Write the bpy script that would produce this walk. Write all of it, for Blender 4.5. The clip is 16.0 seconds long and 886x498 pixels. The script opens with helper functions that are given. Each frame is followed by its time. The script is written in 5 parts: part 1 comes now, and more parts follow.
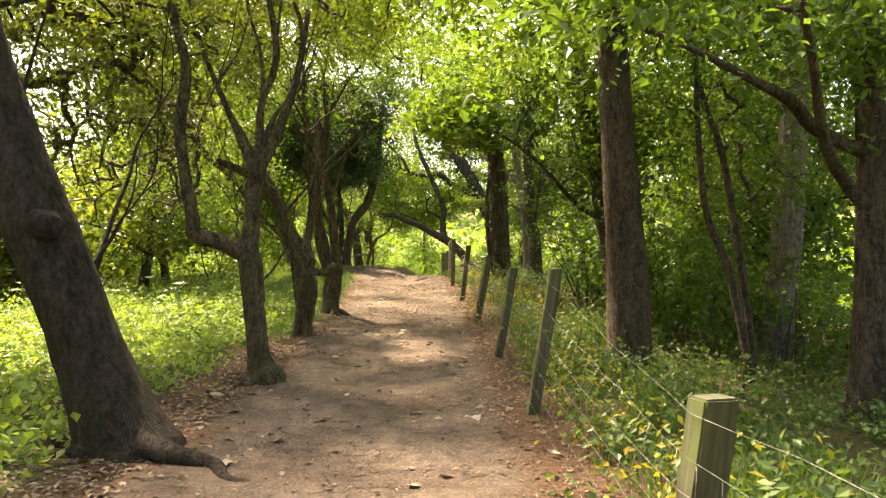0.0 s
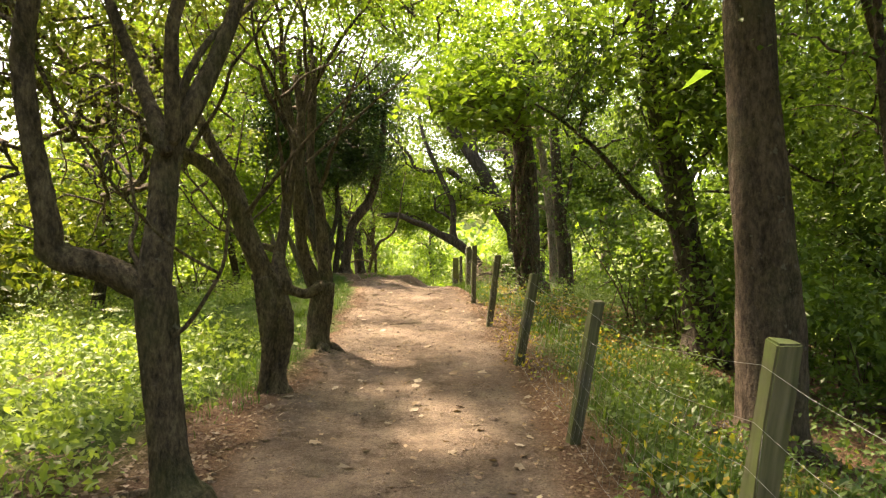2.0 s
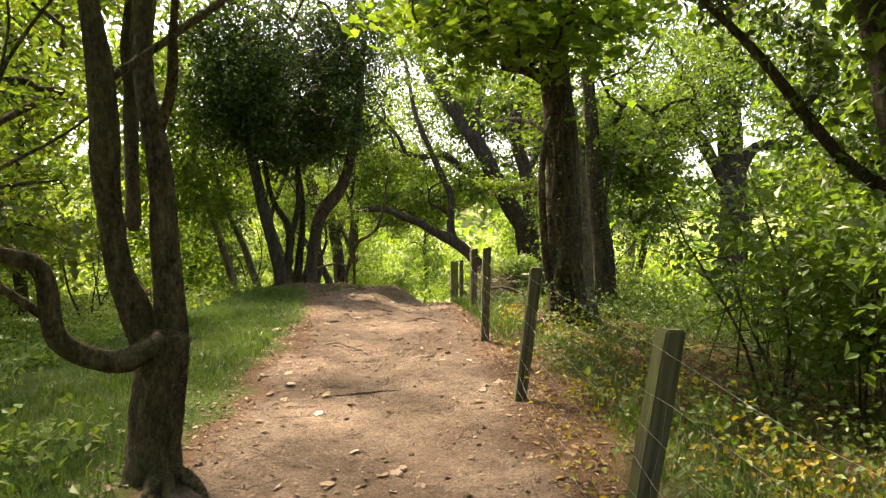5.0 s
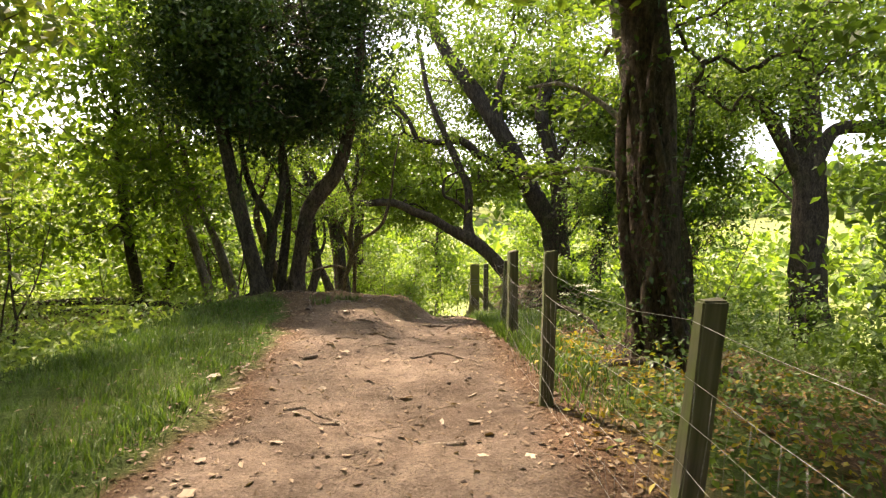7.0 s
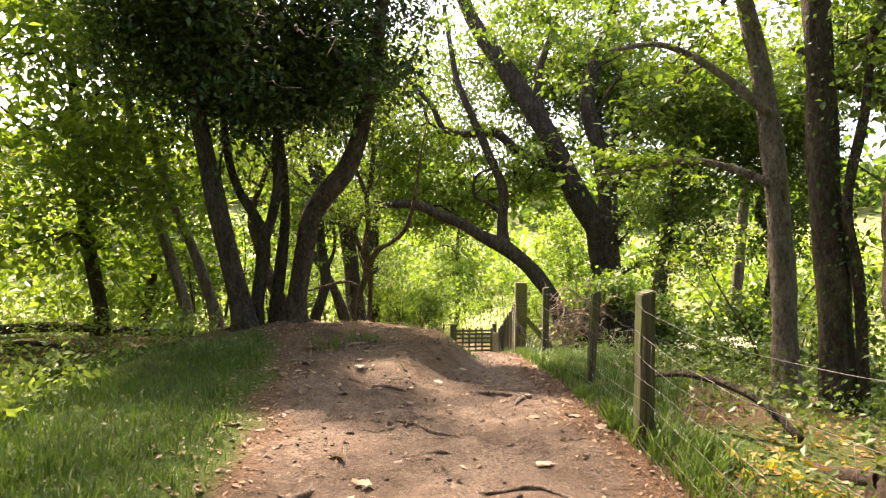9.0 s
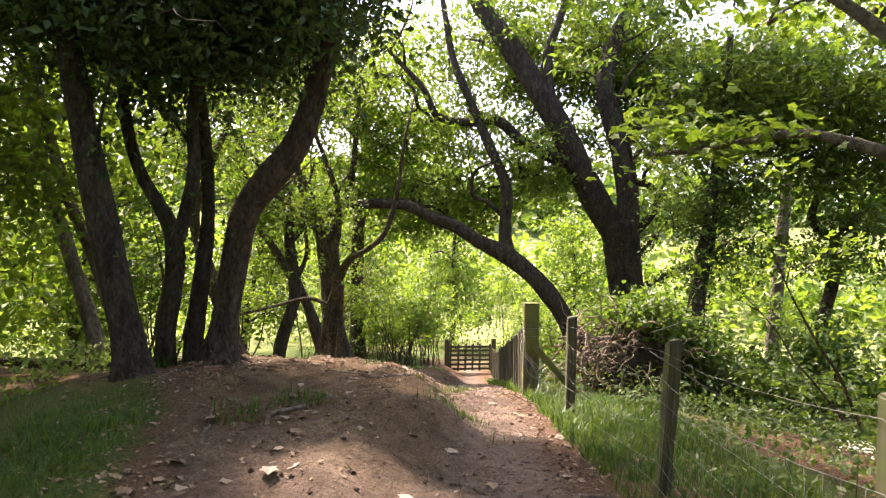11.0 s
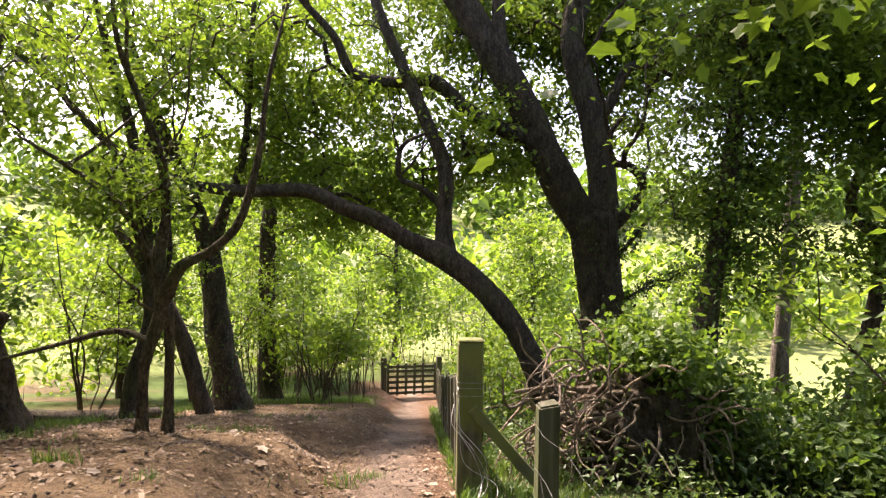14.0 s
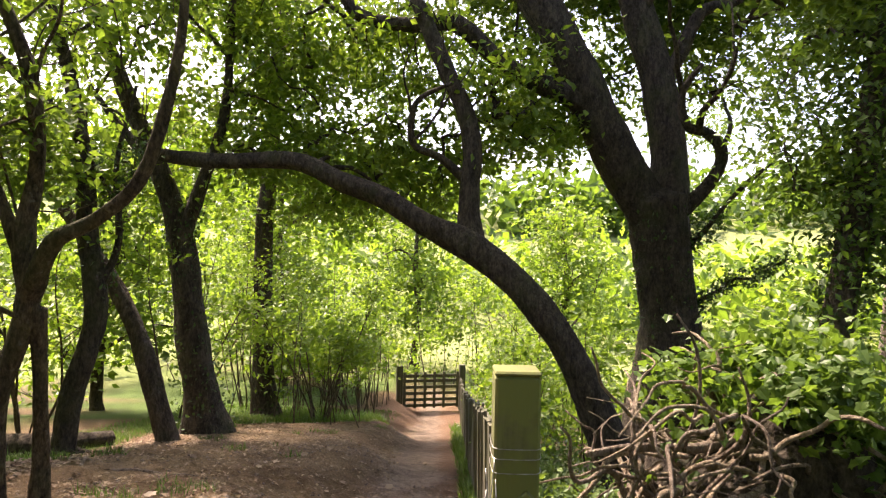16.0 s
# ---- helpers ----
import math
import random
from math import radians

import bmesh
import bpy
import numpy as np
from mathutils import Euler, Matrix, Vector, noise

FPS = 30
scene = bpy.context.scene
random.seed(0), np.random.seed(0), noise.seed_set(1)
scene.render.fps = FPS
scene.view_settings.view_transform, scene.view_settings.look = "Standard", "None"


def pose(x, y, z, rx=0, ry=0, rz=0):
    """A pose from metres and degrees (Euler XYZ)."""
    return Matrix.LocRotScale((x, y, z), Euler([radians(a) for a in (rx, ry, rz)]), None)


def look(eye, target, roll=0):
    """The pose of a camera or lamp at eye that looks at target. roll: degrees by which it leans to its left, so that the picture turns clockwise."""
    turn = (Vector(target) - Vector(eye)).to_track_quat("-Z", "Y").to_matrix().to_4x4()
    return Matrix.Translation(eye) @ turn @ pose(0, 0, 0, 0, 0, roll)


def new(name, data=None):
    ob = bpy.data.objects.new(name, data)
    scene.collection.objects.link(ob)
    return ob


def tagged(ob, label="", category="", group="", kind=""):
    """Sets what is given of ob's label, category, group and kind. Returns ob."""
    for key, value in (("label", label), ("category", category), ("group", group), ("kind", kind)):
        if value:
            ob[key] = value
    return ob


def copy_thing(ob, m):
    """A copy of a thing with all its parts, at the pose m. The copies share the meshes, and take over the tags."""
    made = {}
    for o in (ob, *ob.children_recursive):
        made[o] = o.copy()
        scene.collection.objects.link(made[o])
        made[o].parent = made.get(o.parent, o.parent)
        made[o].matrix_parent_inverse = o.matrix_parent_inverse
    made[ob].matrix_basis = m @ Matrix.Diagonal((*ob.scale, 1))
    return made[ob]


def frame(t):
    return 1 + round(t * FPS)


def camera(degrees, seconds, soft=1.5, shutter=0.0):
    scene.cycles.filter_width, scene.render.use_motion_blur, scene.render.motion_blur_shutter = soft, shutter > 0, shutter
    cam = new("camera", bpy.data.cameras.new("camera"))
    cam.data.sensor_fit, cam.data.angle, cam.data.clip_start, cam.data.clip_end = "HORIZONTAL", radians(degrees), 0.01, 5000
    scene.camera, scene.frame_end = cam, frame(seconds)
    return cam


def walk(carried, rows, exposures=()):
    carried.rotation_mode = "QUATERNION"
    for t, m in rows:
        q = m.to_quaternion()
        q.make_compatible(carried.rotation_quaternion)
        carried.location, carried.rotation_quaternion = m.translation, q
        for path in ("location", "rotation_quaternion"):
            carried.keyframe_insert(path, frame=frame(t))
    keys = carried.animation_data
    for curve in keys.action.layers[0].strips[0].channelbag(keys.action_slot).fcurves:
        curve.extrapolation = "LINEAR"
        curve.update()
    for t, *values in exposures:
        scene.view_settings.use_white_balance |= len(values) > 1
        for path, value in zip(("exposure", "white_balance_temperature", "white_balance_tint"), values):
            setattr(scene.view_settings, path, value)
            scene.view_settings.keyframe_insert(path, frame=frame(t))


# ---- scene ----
cam = camera(66.0, 16.0, soft=1.2, shutter=0.15)
METRES, EYE, TILT, LEAN, TURN = 26.0, 1.5, 0.0, 0.0, 0.0
ROWS = [
    (0.0, 0.0, 0.0, 0.0, 0.0, 0.0, -0.0),
    (0.5, -0.0067, 0.0323, 0.0008, -0.08, -0.02, -0.04),
    (1.0, -0.0084, 0.0646, 0.0026, -0.21, -0.02, -0.01),
    (1.5, -0.0108, 0.0975, 0.0059, 0.14, -0.07, 0.02),
    (2.0, -0.0126, 0.1292, 0.0074, 0.25, -0.03, 0.01),
    (2.5, -0.0144, 0.1641, 0.0089, 0.15, -0.13, 0.02),
    (3.0, -0.0179, 0.1961, 0.0096, 0.01, -0.12, -0.02),
    (3.5, -0.0136, 0.2314, 0.0073, -0.1, -0.12, 0.08),
    (6.0, -0.0112, 0.4067, 0.0119, 0.42, -0.19, -0.22),
    (6.5, -0.0161, 0.4396, 0.0117, 0.77, -0.22, -0.41),
    (7.0, -0.0188, 0.4746, 0.0113, 0.89, -0.24, -0.32),
    (7.5, -0.0252, 0.5095, 0.0127, 1.2, -0.27, -0.44),
    (8.0, -0.0294, 0.5417, 0.0158, 1.28, -0.25, -0.47),
    (8.5, -0.0353, 0.5749, 0.0188, 1.6, -0.32, -0.53),
    (9.0, -0.0412, 0.6051, 0.0214, 1.88, -0.25, -0.66),
    (11.5, -0.0377, 0.7508, 0.0253, 1.54, 0.19, -1.33),
    (12.0, -0.0323, 0.7797, 0.0268, 0.93, 0.19, -1.14),
    (12.5, -0.0301, 0.8071, 0.0247, 0.27, 0.34, -1.17),
    (13.0, -0.0239, 0.8325, 0.0237, -0.7, 0.4, -0.99),
    (13.5, -0.0199, 0.8608, 0.0255, -1.37, 0.28, -0.92),
    (14.0, -0.0169, 0.886, 0.0242, -1.96, 0.44, -0.85),
    (14.5, -0.0136, 0.9125, 0.0232, -1.85, 0.44, -0.84),
    (15.0, -0.0117, 0.9391, 0.02, -1.51, 0.52, -0.89),
    (15.5, -0.0114, 0.9659, 0.0195, -0.81, 0.48, -0.97),
    (16.0, -0.0133, 0.9915, 0.0166, 0.09, 0.51, -1.27),
]
walk(cam, [(t, pose(0, 0, EYE, TILT, LEAN, TURN) @ pose(METRES * x, METRES * y, METRES * z, 90 + pitch, roll, yaw)) for t, x, y, z, yaw, pitch, roll in ROWS],
     exposures=[(0.0, 2.5, 8100, 15), (3.5, 2.4, 7900, 17), (6.5, 2.1, 7500, 19), (9.0, 2.42, 7300, 26), (11.5, 2.3, 6700, 30), (13.2, 2.1, 6700, 29), (16.0, 2.2, 7000, 26)])


# ---- light ----
SUN_EL, SUN_AZ = 57.0, -40.0  # degrees; azimuth from +y towards +x
world = bpy.data.worlds.new("sky")
scene.world = world
world.use_nodes = True
sky = world.node_tree.nodes.new("ShaderNodeTexSky")
sky.sky_type, sky.sun_disc = "NISHITA", False
sky.sun_elevation, sky.sun_rotation = radians(SUN_EL), radians(SUN_AZ)
sky.air_density, sky.dust_density, sky.ozone_density = 1.0, 4.0, 0.6
back = world.node_tree.nodes["Background"]
back.inputs["Strength"].default_value = 0.15
world.node_tree.links.new(sky.outputs[0], back.inputs["Color"])
sun = new("sun", bpy.data.lights.new("sun", "SUN"))
sun.data.energy, sun.data.angle, sun.data.color = 4.5, radians(4.0), (1.0, 0.92, 0.76)
s_el, s_az = radians(SUN_EL), radians(SUN_AZ)
sun_way = Vector((math.sin(s_az) * math.cos(s_el), math.cos(s_az) * math.cos(s_el), math.sin(s_el)))
sun.matrix_world = look(sun_way * 60, (0, 0, 0))


# ---- materials ----
def node_mat(name):
    m = bpy.data.materials.new(name)
    m.use_nodes = True
    nt = m.node_tree
    return m, nt, nt.nodes["Principled BSDF"], nt.nodes["Material Output"]


def noise_node(nt, scale, detail=6, rough=0.6, stretch=None):
    n = nt.nodes.new("ShaderNodeTexNoise")
    n.inputs["Scale"].default_value, n.inputs["Detail"].default_value = scale, detail
    n.inputs["Roughness"].default_value = rough
    tc = nt.nodes.new("ShaderNodeTexCoord")
    out = tc.outputs["Object"]
    if stretch:
        mp = nt.nodes.new("ShaderNodeMapping")
        mp.inputs["Scale"].default_value = stretch
        nt.links.new(out, mp.inputs[0])
        out = mp.outputs[0]
    nt.links.new(out, n.inputs["Vector"])
    return n.outputs["Fac"]


def ramp(nt, fac, stops):
    r = nt.nodes.new("ShaderNodeValToRGB")
    while len(r.color_ramp.elements) < len(stops):
        r.color_ramp.elements.new(0.5)
    for e, (p, c) in zip(r.color_ramp.elements, stops):
        e.position, e.color = p, (*c, 1)
    nt.links.new(fac, r.inputs[0])
    return r.outputs[0]


def mixc(nt, fac, a, b, mode="MIX"):
    m = nt.nodes.new("ShaderNodeMix")
    m.data_type, m.blend_type = "RGBA", mode
    for sock, v in ((m.inputs[0], fac), (m.inputs[6], a), (m.inputs[7], b)):
        if isinstance(v, (int, float)):
            sock.default_value = v
        elif isinstance(v, tuple):
            sock.default_value = (*v, 1)
        else:
            nt.links.new(v, sock)
    return m.outputs[2]


def bump(nt, bs, height, strength, dist):
    b = nt.nodes.new("ShaderNodeBump")
    b.inputs["Strength"].default_value, b.inputs["Distance"].default_value = strength, dist
    nt.links.new(height, b.inputs["Height"])
    nt.links.new(b.outputs[0], bs.inputs["Normal"])


def leaf_mat(name, dark, mid, light, trans=0.45, rough=0.45, tint=1.45):
    """Leaves that differ one by one, and let light through."""
    m, nt, bs, out = node_mat(name)
    g = nt.nodes.new("ShaderNodeNewGeometry")
    col = ramp(nt, g.outputs["Random Per Island"], [(0.0, dark), (0.55, mid), (1.0, light)])
    patch = noise_node(nt, 0.8, 3)
    col = mixc(nt, ramp(nt, patch, [(0.35, (0, 0, 0)), (0.7, (0.45, 0.45, 0.45))]), col, light)
    nt.links.new(col, bs.inputs["Base Color"])
    bs.inputs["Roughness"].default_value = rough
    bs.inputs["Specular IOR Level"].default_value = 0.35
    tr = nt.nodes.new("ShaderNodeBsdfTranslucent")
    nt.links.new(mixc(nt, 1.0, col, (tint, tint * 0.97, tint * 0.42), "MULTIPLY"), tr.inputs["Color"])
    mx = nt.nodes.new("ShaderNodeMixShader")
    mx.inputs[0].default_value = trans
    nt.links.new(bs.outputs[0], mx.inputs[1])
    nt.links.new(tr.outputs[0], mx.inputs[2])
    nt.links.new(mx.outputs[0], out.inputs["Surface"])
    return m


def bark_mat(name, dark, mid, light, moss=0.3, rib=9.0, spots=0.35):
    m, nt, bs, out = node_mat(name)
    broad = noise_node(nt, rib, 8, 0.7, stretch=(1, 1, 0.34))
    cracks = noise_node(nt, rib * 3.2, 6, 0.7, stretch=(1, 1, 0.5))
    fine = ramp(nt, mixc(nt, 0.5, broad, cracks), [(0.36, (0, 0, 0)), (0.62, (1, 1, 1))])
    col = ramp(nt, fine, [(0.1, dark), (0.5, mid), (0.95, light)])
    mossy = noise_node(nt, 1.7, 5, 0.6)
    col = mixc(nt, ramp(nt, mossy, [(0.56 - 0.1 * moss, (0, 0, 0)), (0.72, (moss, moss, moss))]), col, (0.07, 0.085, 0.025))
    lich = noise_node(nt, 14, 4, 0.6)
    col = mixc(nt, ramp(nt, lich, [(0.64, (0, 0, 0)), (0.70, (spots, spots, spots))]), col, (0.25, 0.25, 0.2))
    nt.links.new(col, bs.inputs["Base Color"])
    bs.inputs["Roughness"].default_value = 0.9
    bs.inputs["Specular IOR Level"].default_value = 0.2
    bump(nt, bs, fine, 1.0, 0.03)
    return m


LEAF_LIME = leaf_mat("leaf_lime", (0.072, 0.132, 0.018), (0.11, 0.19, 0.026), (0.17, 0.245, 0.045), 0.55)
LEAF_MID = leaf_mat("leaf_mid", (0.048, 0.092, 0.018), (0.074, 0.136, 0.025), (0.115, 0.182, 0.04), 0.5)
LEAF_OAK = leaf_mat("leaf_oak", (0.05, 0.094, 0.017), (0.08, 0.14, 0.024), (0.125, 0.19, 0.038), 0.55)
LEAF_OLIVE = leaf_mat("leaf_olive", (0.065, 0.095, 0.016), (0.10, 0.14, 0.024), (0.15, 0.18, 0.04), 0.5)
LEAF_IVY = leaf_mat("leaf_ivy", (0.022, 0.045, 0.014), (0.042, 0.08, 0.022), (0.08, 0.13, 0.035), 0.28, 0.42)
LEAF_NETTLE = leaf_mat("leaf_undergrowth", (0.045, 0.085, 0.02), (0.075, 0.13, 0.03), (0.125, 0.185, 0.05), 0.4)
LEAF_YELLOW = leaf_mat("leaf_yellowing", (0.22, 0.13, 0.02), (0.34, 0.26, 0.03), (0.24, 0.27, 0.04), 0.4)
GRASS = leaf_mat("grass_blade", (0.030, 0.066, 0.012), (0.054, 0.112, 0.019), (0.10, 0.16, 0.037), 0.45)
PETAL = leaf_mat("white_petal", (0.6, 0.62, 0.52), (0.7, 0.72, 0.62), (0.8, 0.8, 0.74), 0.3, 0.6, 1.0)
# brighter copy of the undergrowth leaf; the clearing's sunlight is put into its colour
LEAF_SUNLIT = leaf_mat("leaf_sunlit", (0.10, 0.17, 0.035), (0.16, 0.24, 0.055), (0.24, 0.32, 0.09), 0.45)
LITTER = leaf_mat("dead_leaf", (0.08, 0.045, 0.026), (0.155, 0.098, 0.055), (0.30, 0.22, 0.145), 0.1, 0.7, 1.0)
LITTER_ORANGE = leaf_mat("orange_dead_leaf", (0.09, 0.042, 0.014), (0.18, 0.09, 0.025), (0.30, 0.20, 0.045), 0.2, 0.6, 1.0)
BARK = bark_mat("bark_brown", (0.024, 0.017, 0.012), (0.075, 0.053, 0.038), (0.15, 0.11, 0.08))
BARK_DARK = bark_mat("bark_dark", (0.02, 0.015, 0.011), (0.056, 0.043, 0.032), (0.115, 0.09, 0.066), 0.4, 9.0, 0.2)
# darker copy of the dark bark: the leaning trunk's backlit shade, put into colour
BARK_SHADED = bark_mat("bark_shaded", (0.012, 0.009, 0.007), (0.034, 0.025, 0.018), (0.07, 0.053, 0.04), 0.3, 9.0, 0.08)
BARK_PALE = bark_mat("bark_pale", (0.06, 0.048, 0.035), (0.16, 0.13, 0.10), (0.28, 0.24, 0.19), 0.3)
BARK_HAW = bark_mat("bark_twisted", (0.024, 0.018, 0.011), (0.085, 0.063, 0.040), (0.19, 0.15, 0.092), 0.5, 12.0)
CLOD = bark_mat("earth_crumb", (0.06, 0.042, 0.031), (0.15, 0.112, 0.088), (0.27, 0.215, 0.175), 0.0, 20.0)
ROOT = bark_mat("root_worn", (0.07, 0.048, 0.034), (0.20, 0.15, 0.112), (0.32, 0.255, 0.2), 0.0, 14.0)


def wood_mat(name, green, algae=(0.07, 0.09, 0.012)):
    m, nt, bs, out = node_mat(name)
    grain = noise_node(nt, 30, 8, 0.6, stretch=(1, 1, 0.05))
    col = ramp(nt, grain, [(0.3, (0.02, 0.016, 0.011)), (0.5, (0.065, 0.053, 0.038)), (0.75, (0.15, 0.128, 0.095))])
    alg = noise_node(nt, 2.6, 5, 0.6)
    col = mixc(nt, ramp(nt, alg, [(0.32, (0, 0, 0)), (0.55, (green, green, green))]), col, algae)
    nt.links.new(col, bs.inputs["Base Color"])
    bs.inputs["Roughness"].default_value = 0.85
    bump(nt, bs, grain, 0.5, 0.006)
    return m


POST = wood_mat("weathered_post_wood", 0.75)
POST_DARK = wood_mat("damp_post_wood", 0.35)
POST_ALGAE = wood_mat("algae_green_post_wood", 0.97, (0.125, 0.135, 0.03))
POST_MOSS = wood_mat("mossy_post_wood", 0.9, (0.075, 0.10, 0.018))
POST_GREY = wood_mat("grey_pale_wood", 0.35)
m_wire, nt_w, bs_w, _ = node_mat("galvanised_wire")
bs_w.inputs["Metallic"].default_value, bs_w.inputs["Roughness"].default_value = 0.85, 0.45
nt_w.links.new(ramp(nt_w, noise_node(nt_w, 25, 4), [(0.3, (0.12, 0.10, 0.085)), (0.7, (0.38, 0.38, 0.36))]), bs_w.inputs["Base Color"])
WIRE = m_wire


def ground_mat():
    """Bare trodden earth, leaf mould and turf, by the surface's own masks."""
    m, nt, bs, out = node_mat("woodland_ground")

    def mask(name):
        a = nt.nodes.new("ShaderNodeAttribute")
        a.attribute_name = name
        return a.outputs["Fac"]

    grain = noise_node(nt, 38, 9, 0.7)
    blot = noise_node(nt, 1.3, 6, 0.6)
    peb = noise_node(nt, 120, 4, 0.6)
    earth = ramp(nt, blot, [(0.3, (0.098, 0.072, 0.053)), (0.5, (0.165, 0.127, 0.096)), (0.68, (0.262, 0.208, 0.164))])
    earth = mixc(nt, 0.55, earth, ramp(nt, grain, [(0.3, (0.062, 0.044, 0.034)), (0.55, (0.17, 0.13, 0.099)), (0.75, (0.32, 0.258, 0.203))]))
    earth = mixc(nt, ramp(nt, peb, [(0.62, (0, 0, 0)), (0.7, (0.5, 0.5, 0.5))]), earth, (0.32, 0.265, 0.225))
    damp = noise_node(nt, 0.55, 7, 0.65)
    earth = mixc(nt, ramp(nt, damp, [(0.44, (0, 0, 0)), (0.62, (0.55, 0.55, 0.55))]), earth, mixc(nt, 1.0, earth, (0.52, 0.47, 0.43), "MULTIPLY"))
    fleck = noise_node(nt, 52, 3, 0.5)
    earth = mixc(nt, ramp(nt, fleck, [(0.60, (0, 0, 0)), (0.64, (0.7, 0.7, 0.7))]), earth, (0.075, 0.05, 0.036))
    scuff = noise_node(nt, 5.5, 8, 0.7)
    earth = mixc(nt, 0.55, earth, mixc(nt, 1.0, earth, ramp(nt, scuff, [(0.34, (0.45, 0.42, 0.40)), (0.5, (1, 1, 1)), (0.66, (1.45, 1.42, 1.40))]), "MULTIPLY"))
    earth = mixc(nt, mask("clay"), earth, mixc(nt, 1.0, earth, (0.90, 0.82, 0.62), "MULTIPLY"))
    earth = mixc(nt, 1.0, earth, (1.15, 1.12, 1.10), "MULTIPLY")
    mould = ramp(nt, grain, [(0.3, (0.04, 0.024, 0.014)), (0.5, (0.12, 0.07, 0.042)), (0.72, (0.24, 0.15, 0.09))])
    turf = ramp(nt, grain, [(0.3, (0.03, 0.045, 0.012)), (0.5, (0.06, 0.10, 0.02)), (0.75, (0.12, 0.16, 0.04))])
    col = mixc(nt, mask("mould"), turf, mould)
    hay = ramp(nt, grain, [(0.3, (0.11, 0.14, 0.04)), (0.5, (0.17, 0.20, 0.065)), (0.75, (0.25, 0.26, 0.10))])
    col = mixc(nt, mask("meadow"), col, hay)
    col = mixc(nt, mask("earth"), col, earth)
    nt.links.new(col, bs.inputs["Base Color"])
    bs.inputs["Roughness"].default_value = 0.95
    bs.inputs["Specular IOR Level"].default_value = 0.15
    hgt = mixc(nt, 0.5, grain, noise_node(nt, 7, 6, 0.7))
    bump(nt, bs, hgt, 1.0, 0.09)
    return m


LITTER_PALE = leaf_mat("pale_dead_leaf", (0.15, 0.11, 0.075), (0.26, 0.20, 0.145), (0.38, 0.31, 0.23), 0.1, 0.7, 1.0)
ROOT_PALE = bark_mat("root_bare", (0.10, 0.07, 0.045), (0.27, 0.205, 0.14), (0.42, 0.34, 0.25), 0.0, 16.0)
GROUND = ground_mat()


# ---- shape helpers ----
def mesh_from(name, v, f_flat, f_size, mat, smooth=True):
    """A mesh out of arrays: vertices, the faces' corner indices and each face's corner count."""
    me = bpy.data.meshes.new(name)
    v, f_flat, f_size = np.asarray(v, np.float32), np.asarray(f_flat, np.int32), np.asarray(f_size, np.int32)
    me.vertices.add(len(v))
    me.vertices.foreach_set("co", v.ravel())
    me.loops.add(len(f_flat))
    me.loops.foreach_set("vertex_index", f_flat.ravel())
    me.polygons.add(len(f_size))
    me.polygons.foreach_set("loop_start", np.concatenate(([0], np.cumsum(f_size)[:-1])).astype(np.int32))
    me.polygons.foreach_set("use_smooth", np.full(len(f_size), smooth))
    me.update(calc_edges=True)
    me.materials.append(mat)
    return me


def part_mesh(name, me, parent, label=""):
    ob = new(name, me)
    ob.parent = parent
    if parent is not None:
        ob.matrix_parent_inverse = parent.matrix_world.inverted()
    if label:
        ob["label"] = label
    return ob


def part(name, bm, material, parent, label=""):
    me = bpy.data.meshes.new(name)
    bm.to_mesh(me)
    bm.free()
    me.materials.append(material)
    return part_mesh(name, me, parent, label)


def empty(name, x, y, z):
    ob = new(name)
    ob.location = (x, y, z)
    ob.empty_display_size = 0.2
    bpy.context.view_layer.update()
    return ob


def spline(pts, per=5):
    """A smooth run through (x, y, z, r) points."""
    p = np.array(pts, float)
    if len(p) < 3:
        k = np.linspace(0, 1, per + 1)[:, None]
        return p[0] * (1 - k) + p[-1] * k
    q = np.vstack((2 * p[0] - p[1], p, 2 * p[-1] - p[-2]))
    out = []
    for i in range(1, len(q) - 2):
        for k in np.arange(per) / per:
            a, b, c, d = q[i - 1], q[i], q[i + 1], q[i + 2]
            out.append(0.5 * (2 * b + (c - a) * k + (2 * a - 5 * b + 4 * c - d) * k ** 2 + (3 * b - a - 3 * c + d) * k ** 3))
    out.append(p[-1])
    out = np.array(out)
    out[:, 3] = np.maximum(out[:, 3], 0.003)
    return out


